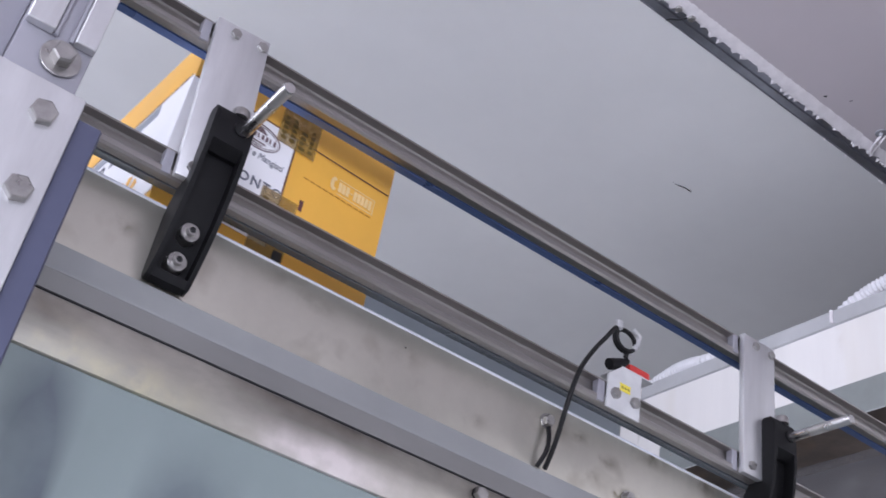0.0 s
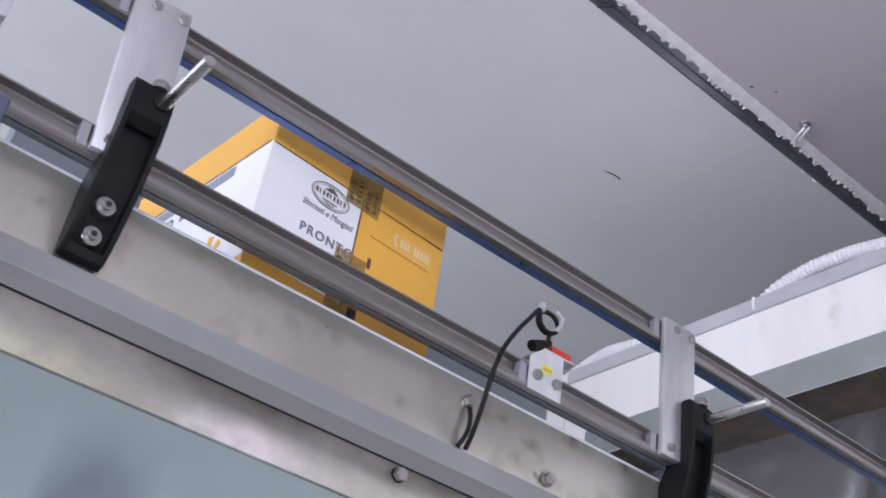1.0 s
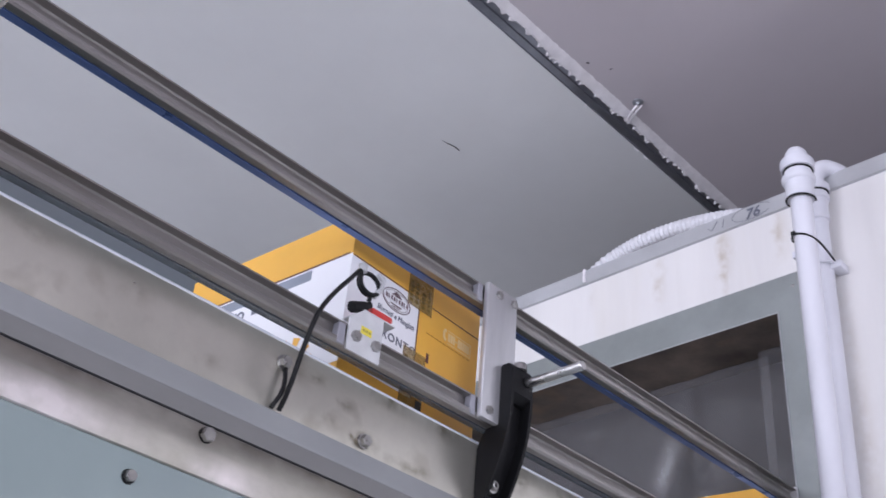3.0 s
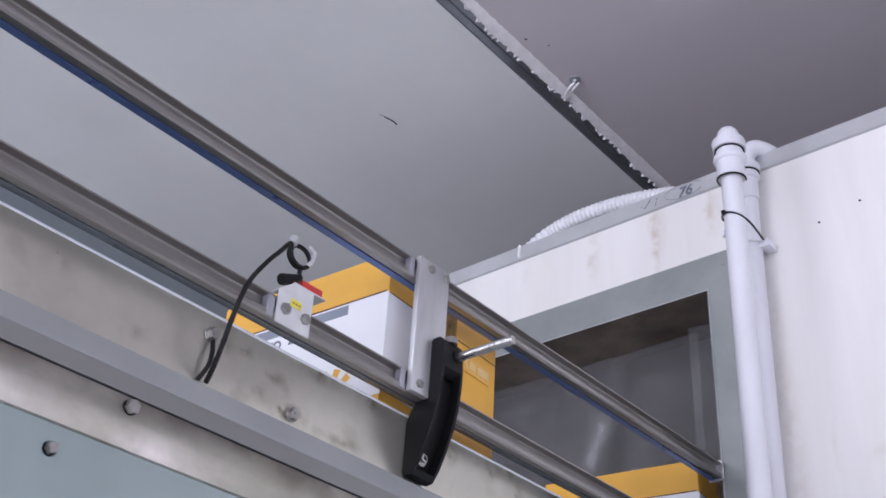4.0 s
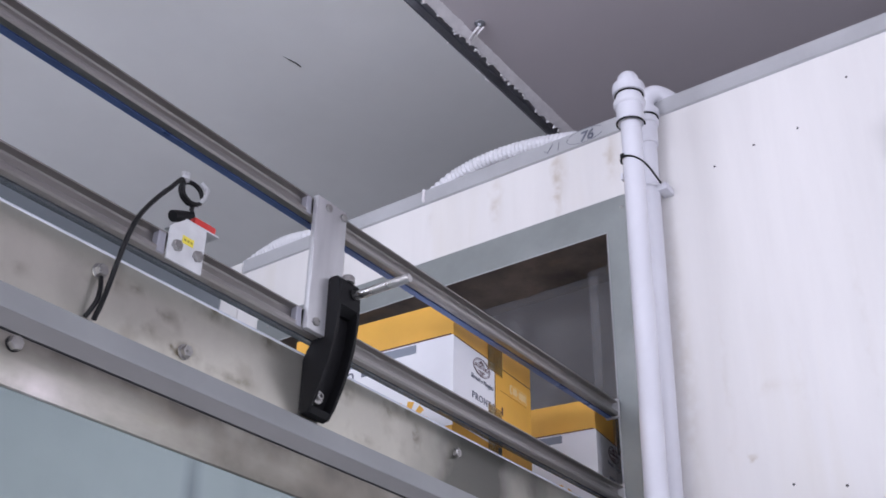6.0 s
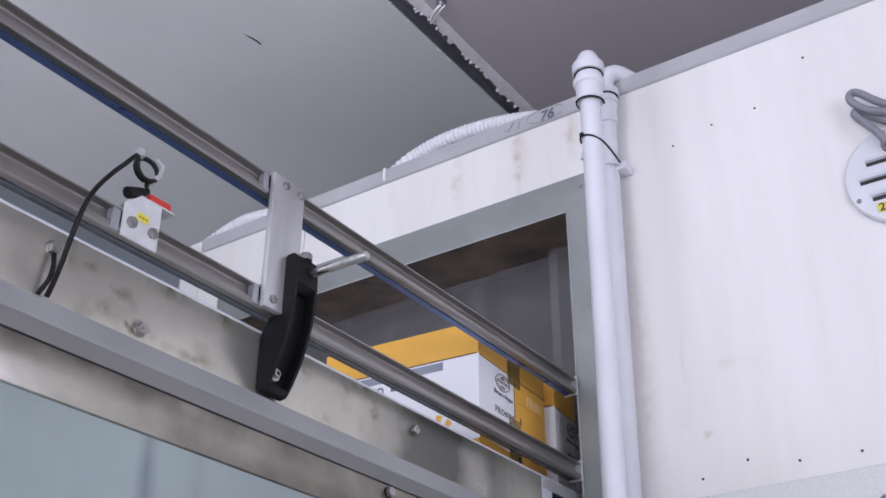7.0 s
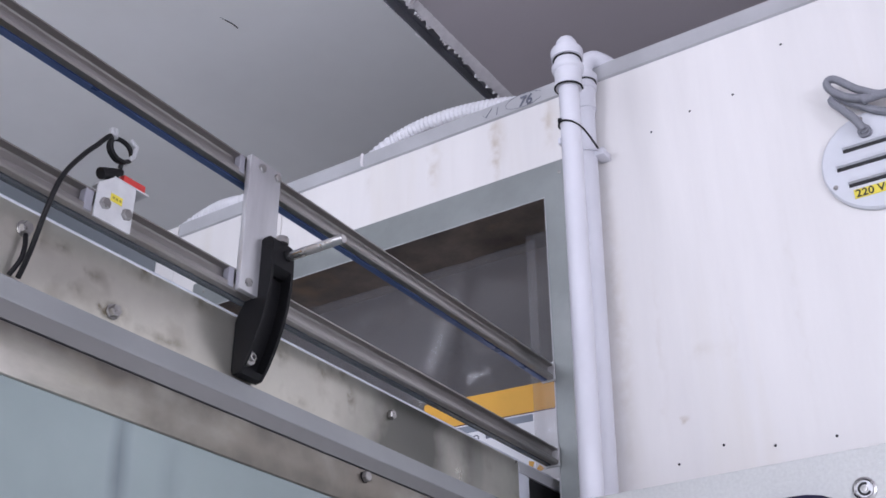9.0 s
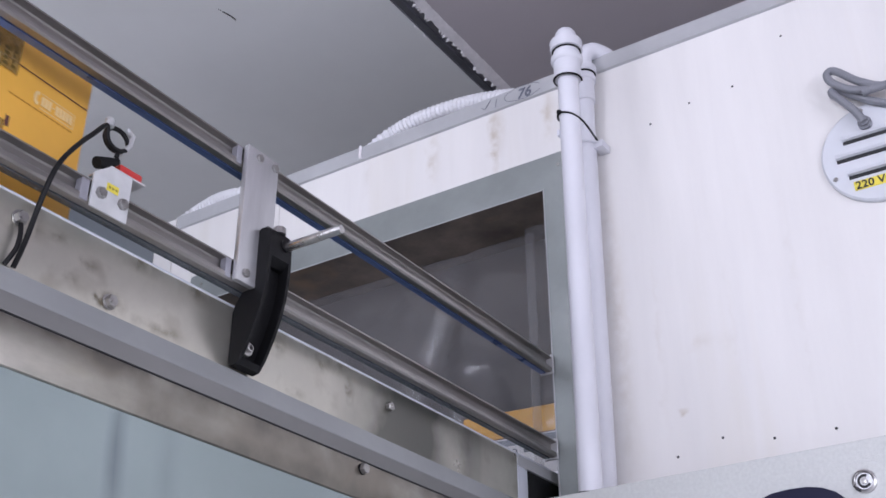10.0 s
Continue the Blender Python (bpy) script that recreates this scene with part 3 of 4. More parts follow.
def conveyor():
    c = thing("conveyor", "stainless side frame of a raised box conveyor, stained and fingerprinted", "conveyor")
    part("side_plate", prism(bmesh.new(), [(0, 2.234), (0, 2.3395), (-0.0015, 2.342), (-0.016, 2.342), (-0.016, 2.340), (-0.003, 2.339), (-0.003, 2.234)], "y", YA, 2.036), PLATE, c, "brushed stainless plate with greasy marks and painted dark reflections")
    part("top_bead", prism(bmesh.new(), [(0.0006 + 0.0026 * math.cos(radians(a)) - 0.002, 2.3415 + 0.0026 * math.sin(radians(a))) for a in range(0, 360, 36)], "y", YA, YB), EDGE, c, "folded top edge, its daylight gleam put into a pale colour")
    part("flange", prism(bmesh.new(), [(0.0005, 2.2342), (0.011, 2.2315), (0.0186, 2.2010), (0.0190, 2.1985), (0.0186, 2.1968), (-0.003, 2.1968), (-0.003, 2.2338)], "y", YA, YB), FLANGE, c, "grey painted folded flange", smooth=False)
    part("flange_return", prism(bmesh.new(), [(0.0184, 2.1966), (0.0125, 2.1750), (0.001, 2.1750), (0.001, 2.1966)], "y", YA, YB), RETURN, c, "return of the flange, its shade put into a darker grey", smooth=False)
    # black bar added to draw the shaded gap under the flange
    part("sealing_line", B((0.0042, YA, 2.1690), (0.0105, YB - 0.13, 2.1745)), DARK, c, "dark bar standing for the shaded gap between flange and strip")
    part("lower_strip", prism(bmesh.new(), [(0.0122, 2.1718), (0.0150, 2.1700), (0.0182, 2.1500), (0.0182, 2.1360), (0.0172, 2.1200), (0.0150, 2.1065), (0.0130, 2.105), (0.006, 2.105), (0.006, 2.1660)], "y", YA, YB - 0.12), STRIP, c, "smeared stainless strip with reflections painted into its colour")
    part("lower_sheet", B((0.000, YA, 1.45), (0.0115, YB - 0.15, 2.1045)), PANEL, c, "pale blue-green glossy sheet with painted dark reflections")
    part("end_lip", B((-0.020, 2.0365, 2.236), (-0.0005, 2.0385, 2.338), 0.0005, 1), EDGE, c, "bright folded plate end")
    part("end_rail", B((-0.016, 2.039, 2.316), (0.001, YB, 2.341), 0.001, 1), TRIM, c)
    # added pale sheet in place of the bright reflection after the seam
    part("end_sheet", B((-0.0025, 2.0395, 2.176), (0.0, 2.082, 2.3155), 0.0005, 1), EDGE, c, "added pale end sheet, a bright reflection put into its colour")
    # added black sheet that makes the zone beyond it dark
    part("end_skirt", B((-0.010, 2.0835, 2.12), (-0.003, YB, 2.3155), 0.001, 1), RUBBER, c, "added black sheet for the dark zone past the plate end")
    part("far_side_plate", B((-0.523, YA, 2.19), (-0.520, 4.2, 2.342)), PLATE, c)
    part("belt", B((-0.50, YA, 2.300), (-0.022, 4.2, 2.316), 0.002, 1), BELT, c, "dark conveyor belt")
    part("inner_side", B((-0.019, YB + 0.002, 2.19), (-0.016, 4.2, 2.342)), PLATE, c)
    for y, z, w in ((0.734, 2.3105, 0.0115), (0.895, 2.254, 0.0115), (1.556, 2.302, 0)):
        bolt((0.0005, y, z), "x", 0.016, 0.009, 1, w or 0.0, c, turn=0.2 + y)
    for y in (-0.35, 0.626, 1.46):
        part("rubber_ring", lathe(bmesh.new(), [(0.0104, 0.0170), (0.0102, 0.0192), (0.004, 0.0194)], (0, y, 2.157), "x", 20), RUBBER, c, "dark ring under the bolt")
        bolt((0.0193, y, 2.157), "x", 0.0165, 0.009, 1, 0.0, c)
    part("rubber_washer", lathe(bmesh.new(), [(0.0092, 0.0116), (0.0088, 0.0137), (0.004, 0.0139)], (0, 0.540, 2.075), "x", 20), RUBBER, c, "dark rubber washer")
    bolt((0.0138, 0.540, 2.075), "x", 0.013, 0.007, 1, 0.0, c)
    for x in (-0.47, -0.08):
        for y in (-1.35, 1.72):
            part("leg", B((x - 0.03, y - 0.03, 0.0), (x + 0.03, y + 0.03, 2.19), 0.002, 1), COLUMN, c)
    for y in (-1.35, 1.72):
        part("cross_bar", B((-0.519, y - 0.025, 2.1905), (-0.004, y + 0.025, 2.298), 0.002, 1), COLUMN, c)
    return c


conveyor()


def rail(z0, name_label, strip_material):
    """Guide rail: narrow top lip, hollow face, round lower bead, flat underside."""
    r = thing("guide_rail", name_label, "guide rail", "guide rails")
    x, h = 0.033, 0.038
    prof = [(x - 0.003, z0 + h), (x, z0 + h - 0.0015), (x, z0 + h - 0.004), (x - 0.0130, z0 + h - 0.0052), (x - 0.0150, z0 + h - 0.0075), (x - 0.0150, z0 + h - 0.0215),
            (x - 0.0125, z0 + h - 0.0240), (x - 0.002, z0 + h - 0.0265), (x, z0 + h - 0.0285), (x, z0 + 0.003), (x - 0.003, z0), (x - 0.014, z0 - 0.0005), (x - 0.018, z0 + 0.002), (x - 0.018, z0 + h)]
    part("profile", prism(bmesh.new(), prof, "y", YA, 2.165), RAIL, r, smooth=False)
    part("wear_strip", prism(bmesh.new(), [(x - 0.0182, z0 - 0.001), (x - 0.031, z0 - 0.001), (x - 0.034, z0 + 0.004), (x - 0.034, z0 + h - 0.006), (x - 0.0182, z0 + h - 0.004)], "y", YA, 2.165), strip_material, r, "plastic wear strip")
    part("end_plate", B((x - 0.034, 2.166, z0 - 0.004), (x + 0.002, 2.172, z0 + h + 0.006), 0.001, 1), ALU, r)
    return r


rail(2.569, "grey anodised upper guide rail of the conveyor", WEAR)
rail(2.361, "grey anodised lower guide rail of the conveyor", WEAR_GREY)


def guide_post():
    """Flat upright that holds both rails, with its plastic bracket's rod through it; y = 0 at its left edge."""
    p = thing("guide_post", "brushed aluminium flat upright holding the two guide rails", "post", "guide posts")
    pl = part("plate", B((0.0335, 0.0, 2.361), (0.0445, 0.075, 2.609), 0.0016, 2), ALU, p)
    for y in (0.027, 0.065):
        bolt((0.0445, y, 2.594), "x", 0.013, 0.005, 1, 0, pl)
    bolt((0.0445, 0.018, 2.377), "x", 0.013, 0.005, 1, 0, pl)
    for z in (2.571, 2.363):
        part("clamp_block", B((0.020, -0.014, z), (0.0335, -0.002, z + 0.033), 0.001, 1), COLUMN, p)
    return p


def guide_bracket(screws):
    """Curved black plastic arm on the side plate, with clamp head, rod and screws; y = 0 at its middle."""
    b = thing("guide_bracket", "black moulded plastic bracket clamping a steel rod", "bracket", "guide brackets")
    front = [(0.069, 2.440), (0.070, 2.415), (0.069, 2.390), (0.065, 2.355), (0.0565, 2.320), (0.045, 2.288), (0.031, 2.258), (0.020, 2.240)]
    back = [(0.006, 2.238), (0.001, 2.246), (0.001, 2.330), (0.008, 2.346), (0.022, 2.362), (0.032, 2.385), (0.036, 2.41), (0.037, 2.458)]
    H = 0.0265
    outline = front + back + [(0.048, 2.468), (0.062, 2.468), (0.068, 2.460)]
    for k in (-1, 1):
        bm = prism(bmesh.new(), outline, "y", k * H, k * (H - 0.006))
        bmesh.ops.bevel(bm, geom=bm.edges[:], offset=0.001, segments=1, affect="EDGES")
        part("cheek", bm, BLACK, b)
    inner = [(max(0.004, x - 0.019), z + 0.004) for x, z in front[2:]]
    web = inner + back[1:-2] + [(0.0365, 2.415), (0.048, 2.415)]
    part("web", prism(bmesh.new(), web, "y", -H + 0.0055, H - 0.0055), BLACK, b)
    head = [(0.0698, 2.416), (0.0692, 2.44), (0.0678, 2.460), (0.062, 2.4678), (0.048, 2.4678), (0.0372, 2.458), (0.037, 2.405), (0.056, 2.405)]
    part("clamp_head", prism(bmesh.new(), head, "y", -H + 0.0058, H - 0.0058), BLACK, b)
    part("foot", prism(bmesh.new(), [(0.0202, 2.2402), (0.006, 2.2382), (0.004, 2.248), (0.025, 2.250)], "y", -H + 0.0058, H - 0.0058), BLACK, b)
    part("rod", lathe(bmesh.new(), [(0.0055, 0.020), (0.0077, 0.022), (0.0077, 0.1795), (0.0068, 0.1815)], (0, 0.014, 2.444), "x", 20), STEEL, b, "round steel rod")
    part("collar", lathe(bmesh.new(), [(0.0105, 0.068), (0.010, 0.072), (0.0078, 0.0725)], (0, 0.010, 2.444), "x", 20), BLACK, b)
    part("top_nut", lathe(bmesh.new(), [(0.011, 0.0), (0.011, 0.010), (0.0095, 0.012)], (0.058, 0.006, 2.4675), "z", 18), BOLT, b, "steel nut on the clamp head")
    for x, dy, z in screws:
        bm = bmesh.new()
        lathe(bm, [(0.0120, -0.022), (0.0120, -0.001), (0.0112, 0.0), (0.0066, 0.0003), (0.0064, 0.0060), (0.0058, 0.0066), (0.0040, 0.0066), (0.0036, 0.002), (0.001, 0.0019)], (x, dy, z), "x", 20)
        cs = part("cap_screw", bm, BOLT, b, "socket-head screw")
        part("socket", lathe(bmesh.new(), [(0.0036, 0.0022), (0.0036, 0.0042), (0.001, 0.0043)], (x, dy, z), "x", 10), DARK, cs)
    return b


post = guide_post()
post.matrix_basis = Matrix.Translation((0, 0.100, 2.600)) @ pose(0, 0, 0, 4.0, 0, 0) @ Matrix.Translation((0, 0, -2.600))
copy_thing(post, pose(0, 1.091, 0))
copy_thing(post, pose(0, -0.91, 0))
near = guide_bracket(((0.030, 0.0, 2.265), (0.042, 0.0, 2.300)))
near.location = (0, 0.158, 0)
copy_thing(near, pose(0, -0.845, 0))
far = guide_bracket(((0.030, -0.014, 2.266),))
far.location = (0, 1.159, 0)


def sensor():
    """Light sensor on a folded bracket, its cable looped and tied."""
    s = thing("light_sensor", "small red light sensor on a folded aluminium bracket", "sensor")
    bk = part("bracket", prism(bmesh.new(), [(0.806, 2.358), (0.871, 2.358), (0.871, 2.4312), (0.830, 2.4312), (0.806, 2.411)], "x", 0.0335, 0.0365), WHITE_METAL, s, "white-painted plate with a cut corner", smooth=False)
    part("shelf", B((-0.010, 0.830, 2.4314), (0.0365, 0.895, 2.4342), 0.0006, 1), WHITE_METAL, s)
    part("clamp_block", B((0.020, 0.790, 2.363), (0.0334, 0.804, 2.396), 0.001, 1), COLUMN, s)
    part("body", B((-0.004, 0.849, 2.4344), (0.033, 0.891, 2.4480), 0.0025), RED, s, "red sensor housing")
    stk = part("sticker", B((0.0366, 0.829, 2.393), (0.0370, 0.850, 2.4055)), YELLOW, s, "yellow sticker")
    for k in range(3):
        part("sticker_bar", B((0.0371, 0.832 + k * 0.006, 2.3975), (0.0373, 0.836 + k * 0.006, 2.401)), FADED, stk)
    bolt((0.0365, 0.820, 2.383), "x", 0.015, 0.007, 1, 0, bk)
    bolt((0.0365, 0.859, 2.383), "x", 0.015, 0.007, 1, 0, bk)
    part("plug", tube(bmesh.new(), [(0.030, 0.8105, 2.4300), (0.030, 0.8120, 2.4310), (0.030, 0.823, 2.4360), (0.030, 0.836, 2.4415)], 0.0088, 14), BLACK, s, "black rubber cable plug")
    part("plug_neck", tube(bmesh.new(), [(0.030, 0.836, 2.4430), (0.030, 0.845, 2.450)], 0.0055, 12), BLACK, s)
    s.location = (0, 0.004, -0.001)
    return s


sensor()


def sensor_cable():
    c = thing("sensor_cable", "thin black cable looped above the sensor and hung down the plate", "cable")
    cx, cy, cz, R = 0.030, 0.838, 2.478, 0.018
    loop = [(cx + 0.006 * (a / 470), cy + R * 1.1 * math.sin(radians(a)), cz + R * 0.95 * math.cos(radians(a))) for a in range(160, 640, 24)]
    pts = [(0.030, 0.846, 2.454)] + loop + [(0.042, 0.812, 2.486), (0.050, 0.787, 2.454), (0.055, 0.766, 2.426), (0.060, 0.741, 2.386), (0.060, 0.729, 2.353), (0.050, 0.726, 2.312), (0.035, 0.729, 2.277), (0.020, 0.733, 2.255), (0.006, 0.736, 2.238)]
    part("lead", tube(bmesh.new(), curve_pts(pts, 6), 0.0036, 10), RUBBER, c)
    part("branch", tube(bmesh.new(), curve_pts([(0.007, 0.734, 2.300), (0.012, 0.733, 2.280), (0.011, 0.731, 2.260), (0.004, 0.724, 2.238)], 6), 0.0034, 10), RUBBER, c)
    part("cable_tie", lathe(bmesh.new(), [(0.002, -0.009), (0.007, -0.006), (0.007, 0.006), (0.002, 0.009)], (0.040, 0.818, 2.494), "z", 12), CLEAR_TIE, c, "clear cable tie")
    part("cable_tie", tube(bmesh.new(), [(0.036, 0.852, 2.502), (0.040, 0.861, 2.494), (0.038, 0.860, 2.478), (0.034, 0.850, 2.462)], 0.0042, 8), CLEAR_TIE, c, "clear cable tie")


sensor_cable()


def column():
    """Upright of the conveyor's support near the camera, with bolted joint plates."""
    c = thing("support_column", "grey aluminium support column with bolted joint plates", "column")
    X = 0.25
    part("profile", B((X - 0.08, -0.108, 0.0), (X - 0.012, -0.0395, 3.4), 0.002), COLUMN, c)
    part("back_profile", B((X - 0.08, -0.20, 0.0), (X - 0.035, -0.1085, 3.4), 0.002), COLUMN, c)
    part("side_bar", B((X - 0.10, -0.0290, 0.013), (X - 0.012, -0.004, 2.232), 0.002, 1), SHADED_SIDE, c, "side of the column, its shade painted dark blue")
    part("joint_plate", B((X - 0.0115, -0.22, 2.02), (X, -0.029, 2.2445), 0.001, 1), ALU, c)
    part("rib", B((X - 0.0118, -0.107, 2.300), (X - 0.001, -0.080, 3.2), 0.0012, 1), ALU, c)
    part("rib", B((X - 0.0118, -0.060, 2.300), (X - 0.001, -0.0397, 3.2), 0.0012, 1), ALU, c)
    part("slot_lip", B((X - 0.0118, -0.0795, 2.300), (X - 0.006, -0.0755, 3.2), 0.0008, 1), COLUMN, c)
    part("slot_lip", B((X - 0.0118, -0.0645, 2.300), (X - 0.006, -0.0605, 3.2), 0.0008, 1), COLUMN, c)
    bolt((X - 0.010, -0.0645, 2.2795), "x", 0.019, 0.013, 1, 0.0195, c)
    bolt((X, -0.059, 2.209), "x", 0.022, 0.008, 1, 0, c)
    bolt((X, -0.051, 2.129), "x", 0.022, 0.008, 1, 0, c)
    part("foot", B((X - 0.12, -0.25, 0.0), (X + 0.03, 0.0, 0.012), 0.002, 1), COLUMN, c)


column()


# ---- pipes, conduits and fittings on the white wall ----
def pvc_pipes():
    px, py = 0.212, 1.98
    p = thing("wall_pipe", "white plastic pipe with couplings and a domed cap", "pipe", "wall pipes")
    part("tube", lathe(bmesh.new(), [(0.0252, 0.0), (0.0252, 3.235)], (px, py, 0), "z", 32), PVC, p)
    part("coupling", lathe(bmesh.new(), [(0.0300, 3.236), (0.0335, 3.238), (0.0335, 3.284), (0.0380, 3.287), (0.0400, 3.293), (0.0396, 3.300), (0.0345, 3.303), (0.0325, 3.318)], (px, py, -0.008), "z", 36), PVC, p)
    part("nut", lathe(bmesh.new(), [(0.0350, 3.3210), (0.0400, 3.3225), (0.0408, 3.346), (0.0395, 3.350), (0.0276, 3.351)], (px, py, -0.008), "z", 36), PVC, p, "white coupling nut")
    # dark ring added for the contact shadow under the nut
    part("gasket", lathe(bmesh.new(), [(0.0330, 3.3175), (0.0362, 3.3182), (0.0362, 3.3205), (0.0330, 3.3210)], (px, py, -0.008), "z", 36), RUBBER, p, "dark ring standing for the shadow in the coupling groove")
    part("cap", lathe(bmesh.new(), [(0.0275, 3.350), (0.0275, 3.366), (0.0255, 3.377), (0.0195, 3.386), (0.0100, 3.391), (0.002, 3.392)], (px, py, -0.008), "z", 32), PVC, p, "domed end cap")
    part("clip_tab", B((px - 0.031, py - 0.012, 3.070), (px - 0.024, py + 0.004, 3.088), 0.002), PVC, p)

    def ring_tie(r, z, tilt, owner):
        part("cable_tie", tube(bmesh.new(), [(px + r * math.cos(a), py + r * math.sin(a), z - tilt * math.cos(a + 0.5)) for a in [radians(v) for v in range(150, 400, 20)]], 0.0026, 6), BLACK, owner, "black cable tie")
    ring_tie(0.0340, 3.228, 0.003, p)
    part("cable_tie", tube(bmesh.new(), curve_pts([(0.188, 2.004, 3.124), (0.1825, 1.976, 3.122), (0.198, 1.9540, 3.122), (0.222, 1.956, 3.115), (0.2370, 1.976, 3.107), (0.236, 2.02, 3.110), (0.214, 2.125, 3.134)], 5), 0.0026, 6), BLACK, p, "black cable tie")
    part("tie_lock", B((0.192, 1.9490, 3.118), (0.202, 1.9550, 3.129), 0.001, 1), BLACK, p)
    ring_tie(0.0275, 2.205, 0.002, p)
    q = thing("wall_pipe", "thinner white plastic pipe bending into the wall", "pipe", "wall pipes")
    qx, qy = 0.176, 2.150
    part("tube", lathe(bmesh.new(), [(0.0225, 0.0), (0.0225, 3.34)], (qx, qy, 0), "z", 24), PVC, q)
    part("coupling", lathe(bmesh.new(), [(0.0235, 3.276), (0.0270, 3.278), (0.0270, 3.338), (0.0320, 3.341), (0.0325, 3.351), (0.0285, 3.355), (0.0285, 3.362), (0.0345, 3.365), (0.0345, 3.384), (0.024, 3.390)], (qx, qy, 0), "z", 28), PVC, q)
    # the thinner pipe's groove shadow, also an added dark ring
    part("gasket", lathe(bmesh.new(), [(0.0287, 3.3605), (0.0325, 3.3612), (0.0325, 3.3636), (0.0287, 3.3642)], (qx, qy, 0), "z", 28), RUBBER, q, "dark ring standing for the shadow in the coupling groove")
    part("elbow", tube(bmesh.new(), curve_pts([(qx, qy, 3.385), (qx + 0.001, qy, 3.415), (qx + 0.008, qy + 0.006, 3.436), (qx + 0.022, qy + 0.024, 3.450), (qx + 0.040, qy + 0.055, 3.448), (qx + 0.050, qy + 0.09, 3.44)], 7), 0.0235, 18), PVC, q)
    part("wall_clip", B((qx + 0.018, qy - 0.010, 3.126), (qx + 0.046, WY - 0.001, 3.146), 0.002), PVC, q, "white pipe clip")
    part("clip_band", tube(bmesh.new(), [(qx - 0.024, qy + 0.004, 3.147), (qx - 0.016, qy - 0.019, 3.147), (qx + 0.002, qy - 0.0255, 3.146), (qx + 0.018, qy - 0.018, 3.144), (qx + 0.034, qy - 0.010, 3.140)], 0.004, 8), PVC, q)
    for ob, x, y, lean in ((p, px, py, 0.75), (q, qx, qy, 1.1)):
        ob.matrix_basis = Matrix.Translation((x, y, 3.2)) @ pose(0, 0, 0, 0, lean, 0) @ Matrix.Translation((-x, -y, -3.2))


pvc_pipes()


def conduit(name, label, pts, radius, material, n=8, rib=0.22, step=0.006):
    return tagged(link(name, tube(bmesh.new(), curve_pts(pts, n), radius, 14, True, radius * rib, step), material), label, "conduit")


conduit("flexible_conduit", "white corrugated conduit arching along the wall top", [(0.02, 2.238, 3.40), (-0.06, 2.236, 3.446), (-0.173, 2.235, 3.478), (-0.29, 2.235, 3.496), (-0.412, 2.235, 3.498), (-0.516, 2.235, 3.478), (-0.59, 2.235, 3.445), (-0.66, 2.238, 3.42)], 0.020, CONDUIT)
conduit("flexible_conduit", "white corrugated conduit arching along the wall top", [(-0.95, 2.236, 3.44), (-1.03, 2.236, 3.465), (-1.12, 2.235, 3.476), (-1.218, 2.235, 3.484), (-1.32, 2.235, 3.464), (-1.40, 2.236, 3.44)], 0.020, CONDUIT)
part("drip", tube(bmesh.new(), [(-0.575, WY - 0.009, 3.432), (-0.575, WY - 0.011, 3.400), (-0.574, WY - 0.010, 3.388)], 0.005, 7), SEALANT, tr, "white sealant run")


def pencil_mark():
    m = thing("pencil_mark", "handwritten number ringed in pencil on the grey trim", "marking")
    letters("figures", "76", 0.044, Matrix.Translation((-0.036, WY - 0.0095, WT - 0.041)) @ pose(0, 0, 0, 90, 0, 0), INK_GREY, m, 0.0003, shear=0.2, bold=0.0009)
    part("ring", tube(bmesh.new(), [(-0.018 + 0.058 * math.cos(radians(a)), WY - 0.0093, WT - 0.023 + 0.022 * math.sin(radians(a))) for a in range(20, 341, 15)], 0.0006, 5), INK_GREY, m)
    part("stroke", tube(bmesh.new(), [(-0.100, WY - 0.0093, WT - 0.014), (-0.106, WY - 0.0093, WT - 0.040)], 0.0008, 5), INK_GREY, m)
    part("stroke", tube(bmesh.new(), [(-0.15, WY - 0.0093, WT - 0.026), (-0.14, WY - 0.0093, WT - 0.036), (-0.12, WY - 0.0093, WT - 0.010)], 0.0009, 5), INK_GREY, m)


pencil_mark()

# screw holes and scuffs in the white wall
for x, z in ((0.334, 3.171), (0.439, 3.194), (0.550, 3.199), (0.683, 3.294), (0.312, 2.317), (0.415, 2.341), (0.523, 2.320), (0.648, 2.317)):
    bm = lathe(bmesh.new(), [(0.0032, -0.0006), (0.0024, -0.0012)], (x, WY, z), "y", 10)
    tagged(link("screw_hole", bm, DARK), "small dark empty screw hole in the white wall", "screw hole", "screw holes")


